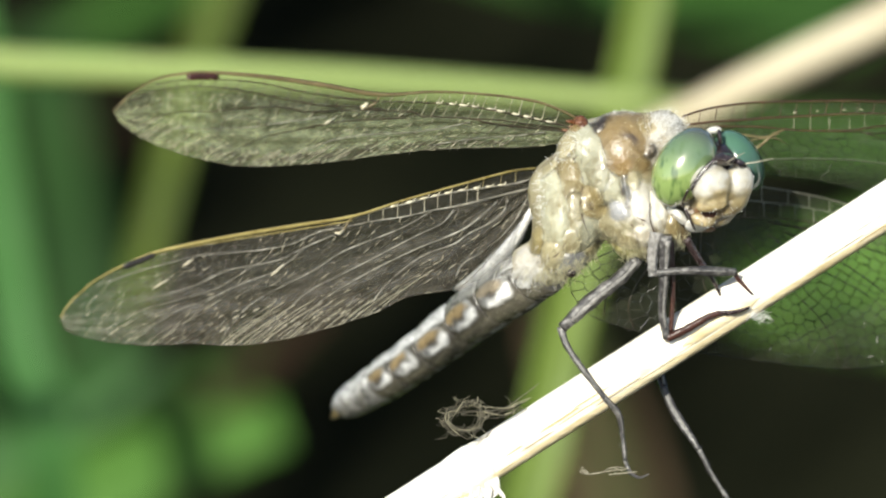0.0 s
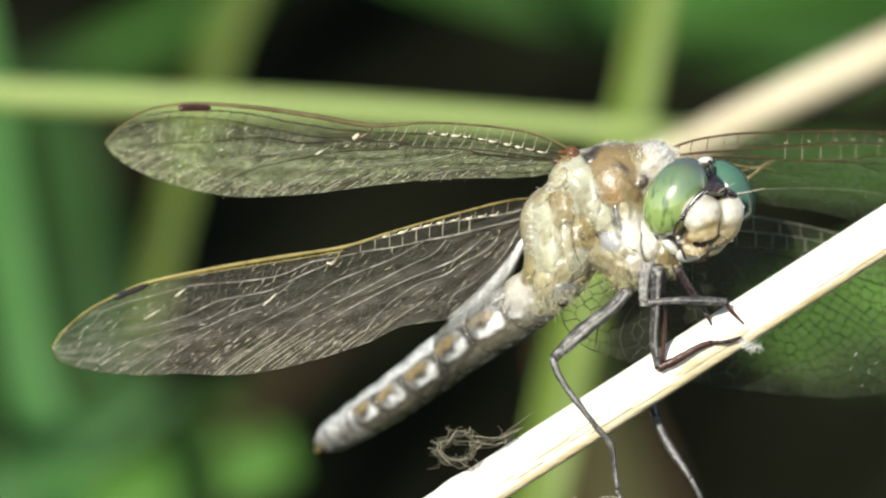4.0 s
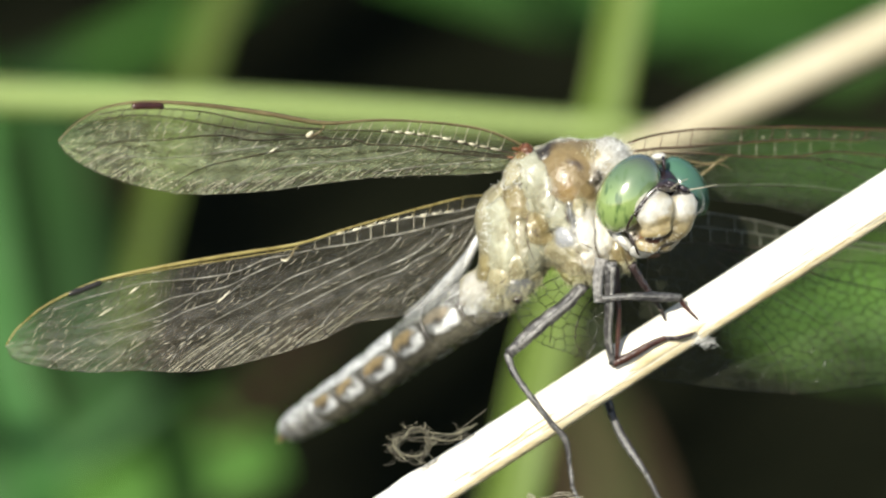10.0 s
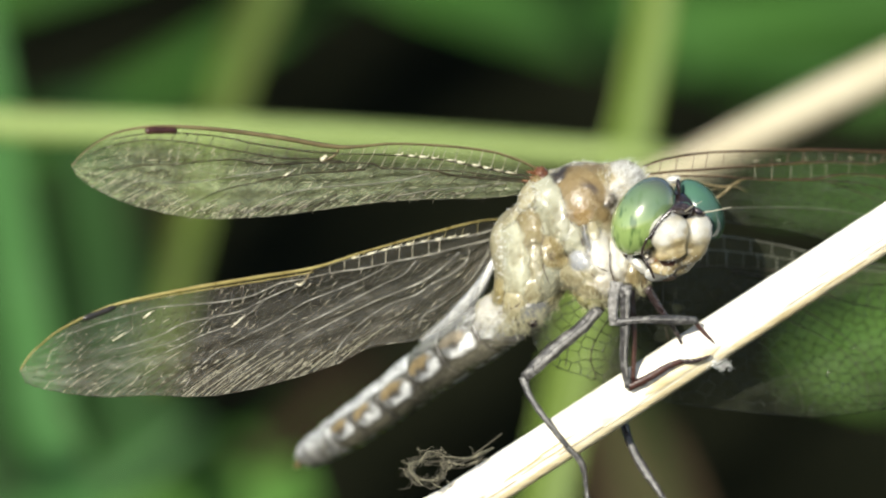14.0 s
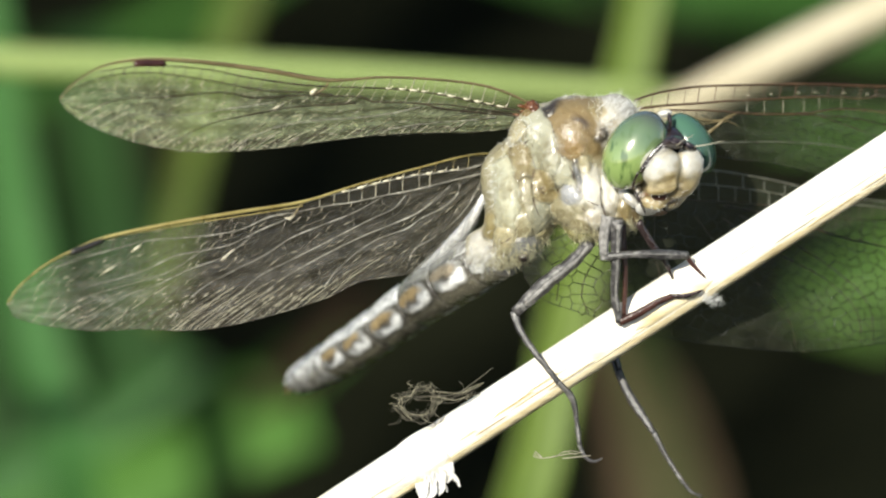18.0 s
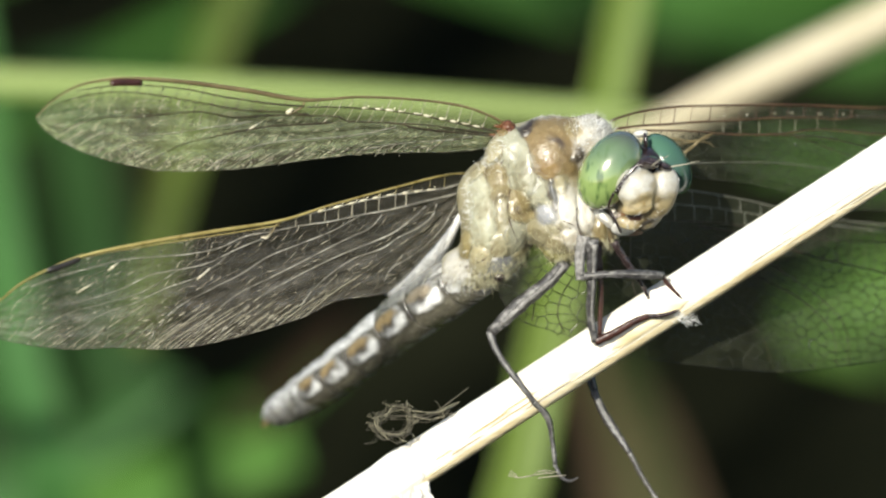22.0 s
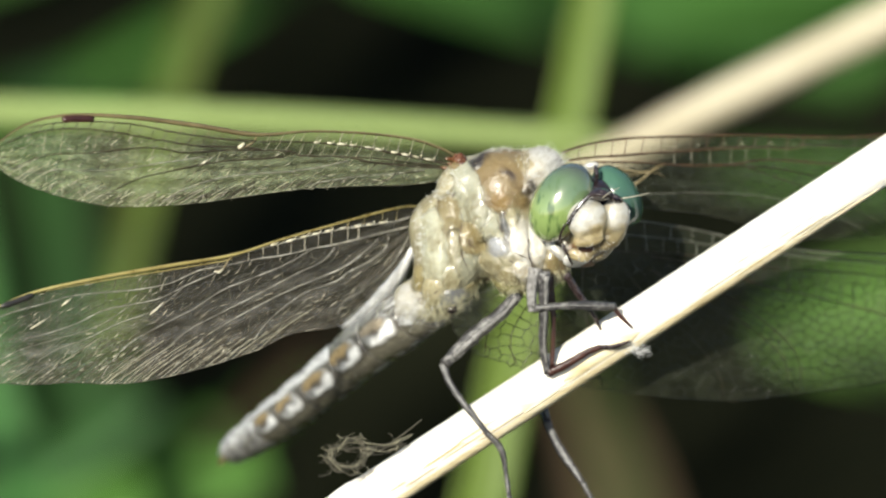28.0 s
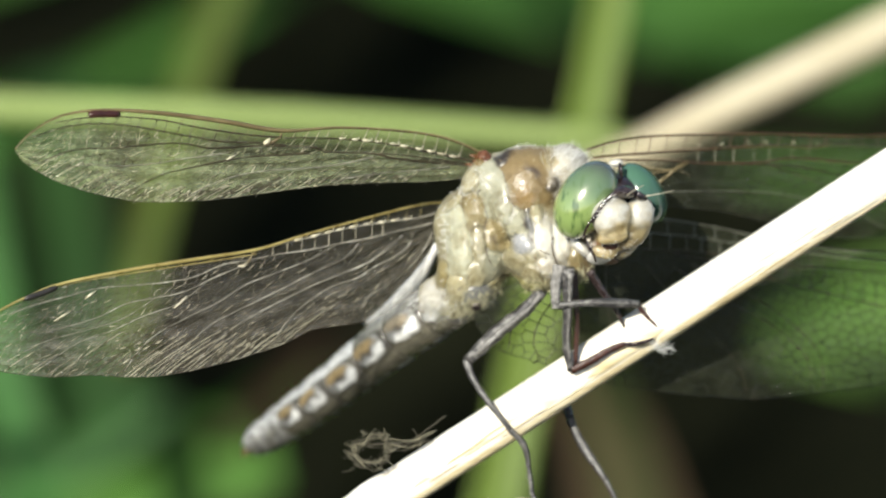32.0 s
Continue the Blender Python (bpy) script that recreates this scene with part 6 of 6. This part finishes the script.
part("saddle", Shape().tube(saddle, [size(ramp([4, 12, 16, 17, 13, 4], i / 23)) for i in range(24)], 14, flat=0.7, profile=lambda a, t: 1 + 0.16 * noise.noise(Vector((2 * math.cos(a), 2 * math.sin(a), 9 * t)))), SADDLE, thorax, "silvery white fold where wing meets body")


def leg(chain, label="", spines=0):
    """A leg from (points, radii, material, name) pieces, the first being its femur."""
    first = None
    for q, (points, rads, mat, name) in enumerate(chain):
        pts = curve([grid(*p) for p in points], 20)
        sh = Shape().tube(pts, [size(ramp(rads, i / 19)) * (1 + 0.06 * math.sin(i * 1.7)) for i in range(20)], 12, profile=lambda a, t: 1 + 0.12 * math.cos(4 * a))
        if first is None:
            first = part("leg", sh, mat, fly, label, pts[0])
            own = first
        else:
            own = part(name, sh, mat, first, origin=pts[0])
        if q < spines and name != "claw":
            dusty = 1.0 if q == 0 else 0.45
            edge = [p - FWD * size(ramp(rads, i / 19) * 0.86) + RIGHT * size(ramp(rads, i / 19) * 0.35) for i, p in enumerate(pts)]
            part("stripe", Shape().tube(edge[1:18], [size(ramp(rads, i / 16) * dusty * (0.26 + 0.22 * rnd.random())) for i in range(17)], 6), LEG_DUST, first, "dusty grey stripe", origin=pts[0])
            sp = Shape()
            for i in range(2, 19):
                for _ in range(2):
                    way = (pts[i] - pts[i - 1]).normalized()
                    out = (way.orthogonal() * rnd.uniform(-1, 1) + way.cross(way.orthogonal()) * rnd.uniform(-1, 1)).normalized()
                    sp.bristle(pts[i] + out * size(3), (out + way * 0.6).normalized() * size(rnd.uniform(4, 10)), size(0.7))
            part("spine", sp, SKIN_LEG, first, origin=pts[0])
    return first


leg([([(1015, 425, 0.5), (985, 460, 1.0), (935, 500, 1.6), (882, 550, 2.0)], [12, 13, 15, 10], SKIN_LEG, "femur"),
     ([(880, 548, 2.0), (890, 580, 1.8), (922, 628, 1.1), (958, 674, 1.2)], [8, 6, 6, 5], SKIN_LEG, "tibia"),
     ([(956, 672, 1.2), (982, 702, 1.6), (990, 745, 2.0), (995, 786, 2.0)], [5, 6, 4, 4], SKIN_LEG, "tarsus"),
     ([(994, 784, 2.0), (1004, 805, 2.0), (1020, 814, 2.0), (1036, 808, 2.0)], [4, 4, 3, 1], SKIN_LEG, "claw")], "grey-black leg gripping the stem", 3)
leg([([(1046, 380, -0.8), (1040, 420, -0.8), (1040, 458, -0.8)], [13, 11, 8], LEG_DUST, "femur"),
     ([(1042, 452, -0.8), (1090, 448, -0.8), (1130, 448, -0.3), (1187, 450, 0.8)], [7, 6, 9, 7], SKIN_LEG, "tibia"),
     ([(1185, 450, 0.8), (1196, 466, 1.1), (1218, 489, 1.3)], [5, 4, 2], SKIN_RED, "tarsus")], "grey-black leg stretched over the stem", 2)
leg([([(1062, 385, -1.0), (1060, 470, -0.2), (1058, 520, 0.6), (1066, 568, 1.1)], [13, 10, 8, 7], SKIN_LEG, "femur"),
     ([(1066, 568, 1.1), (1100, 552, 1.1), (1135, 532, 1.2), (1160, 522, 1.3)], [7, 7, 6, 5], SKIN_RED, "tibia"),
     ([(1158, 522, 1.3), (1185, 521, 1.3), (1214, 512, 1.4)], [4, 4, 2], SKIN_BLACK, "tarsus")], "grey-black leg with red-brown shin", 1)
leg([([(1072, 395, 0.2), (1077, 480, 0.8), (1074, 556, 1.4)], [7, 5, 4], SKIN_RED, "femur")], "red-brown leg in the shade")
leg([([(1100, 390, 0.4), (1118, 420, 0.8), (1152, 470, 1.4)], [8, 7, 4], SKIN_BLACK, "femur"),
     ([(1152, 470, 1.4), (1158, 484, 1.7), (1162, 492, 2.0)], [4, 3, 3], SKIN_BLACK, "tibia")], "black leg in the shade")
leg([([(1045, 560, 8), (1058, 630, 7), (1066, 660, 6.5)], [8, 9, 8], SKIN_BLACK, "femur"),
     ([(1064, 655, 6.5), (1085, 700, 6), (1128, 766, 5)], [7, 9, 5], SKIN_LEG, "tibia"),
     ([(1127, 764, 5), (1150, 808, 5), (1188, 864, 5), (1212, 876, 5)], [5, 4, 4, 2], SKIN_LEG, "tarsus")], "grey-black leg hanging under the stem", 3)


def motions():
    """The head's quick rolls, the abdomen's slow bobbing and a twitch of one hind wing."""
    rest = head.location.copy()

    def roll(deg):
        return Matrix.Translation(rest) @ Matrix.Rotation(radians(deg), 4, HEAD_AXIS)
    walk(head, [(0, roll(0)), (6.3, roll(0)), (6.4, roll(-80)), (6.5, roll(-80)), (6.6, roll(0)), (16, roll(0)), (31.1, roll(0)), (31.2, roll(-66)), (31.3, roll(-86)), (31.4, roll(0)), (32, roll(0))])

    def swing(ob, place, turn, lift):
        return Matrix.Translation(place) @ Matrix.Rotation(radians(turn), 4, UP) @ Matrix.Rotation(radians(lift), 4, RIGHT)
    bob = [
        (0.0, -1.70, -0.95), (0.5, -1.70, -0.85), (1.0, -1.38, -1.38), (1.5, -1.27, -1.80), (2.0, -1.27, -1.70), (2.5, -0.85, -1.91),
        (4.5, 0.64, -1.59), (5.0, 0.32, -1.27), (5.5, 0.11, -1.17), (6.0, 0.32, -1.38), (6.5, -0.85, -0.64), (7.0, -0.11, -1.17),
        (7.5, -0.00, -0.74), (8.0, -0.00, -0.95), (8.5, -0.21, -0.95), (9.0, 0.00, -0.95), (9.5, -0.21, -0.95), (10.0, 0.00, -0.42),
        (10.5, 0.21, -0.74), (11.0, -0.00, -0.74), (11.5, 0.21, -1.06), (12.0, 0.11, -1.17), (12.5, 0.11, -0.21), (13.0, 0.11, -0.42),
        (13.5, -0.21, -0.64), (14.0, -0.00, -0.53), (14.5, -0.00, 0.53), (16.5, 0.64, 1.06), (17.0, 0.64, 0.85), (17.5, 0.32, 1.27),
        (18.0, 0.21, 1.27), (18.5, 0.11, 0.32), (19.0, -0.00, 0.00), (19.5, 0.00, -0.74), (20.0, 0.21, -0.85), (20.5, 0.21, -0.85),
        (21.0, 0.00, -0.53), (21.5, 0.11, -0.95), (22.0, 0.11, -1.38), (22.5, 0.21, -1.59), (23.0, -0.00, -1.49), (23.5, -0.11, -1.17),
        (24.0, -0.11, -1.17), (24.5, -0.32, -1.49), (25.0, -0.11, -1.80), (25.5, -0.21, -1.91), (27.5, -0.32, -2.23), (28.0, -0.00, -2.44),
        (28.5, -0.00, -2.44), (29.0, -0.21, -2.44), (29.5, -0.21, -2.44), (30.0, -0.32, -2.76), (30.5, -0.21, -2.33), (31.0, -0.21, -2.65),
        (31.5, -0.53, -1.38), (32.0, -0.21, -1.70),
    ]
    hang = abdomen.location.copy()
    walk(abdomen, [(t, swing(abdomen, hang, turn, lift)) for t, turn, lift in bob])
    spread = twitcher.location.copy()
    walk(twitcher, [(t, swing(twitcher, spread, turn, lift)) for t, turn, lift in ((0, 0, 0), (27.5, -0.2, -0.4), (31.1, -0.2, -0.4), (31.4, -0.7, -1.0), (32, -0.7, -1.0))])


motions()
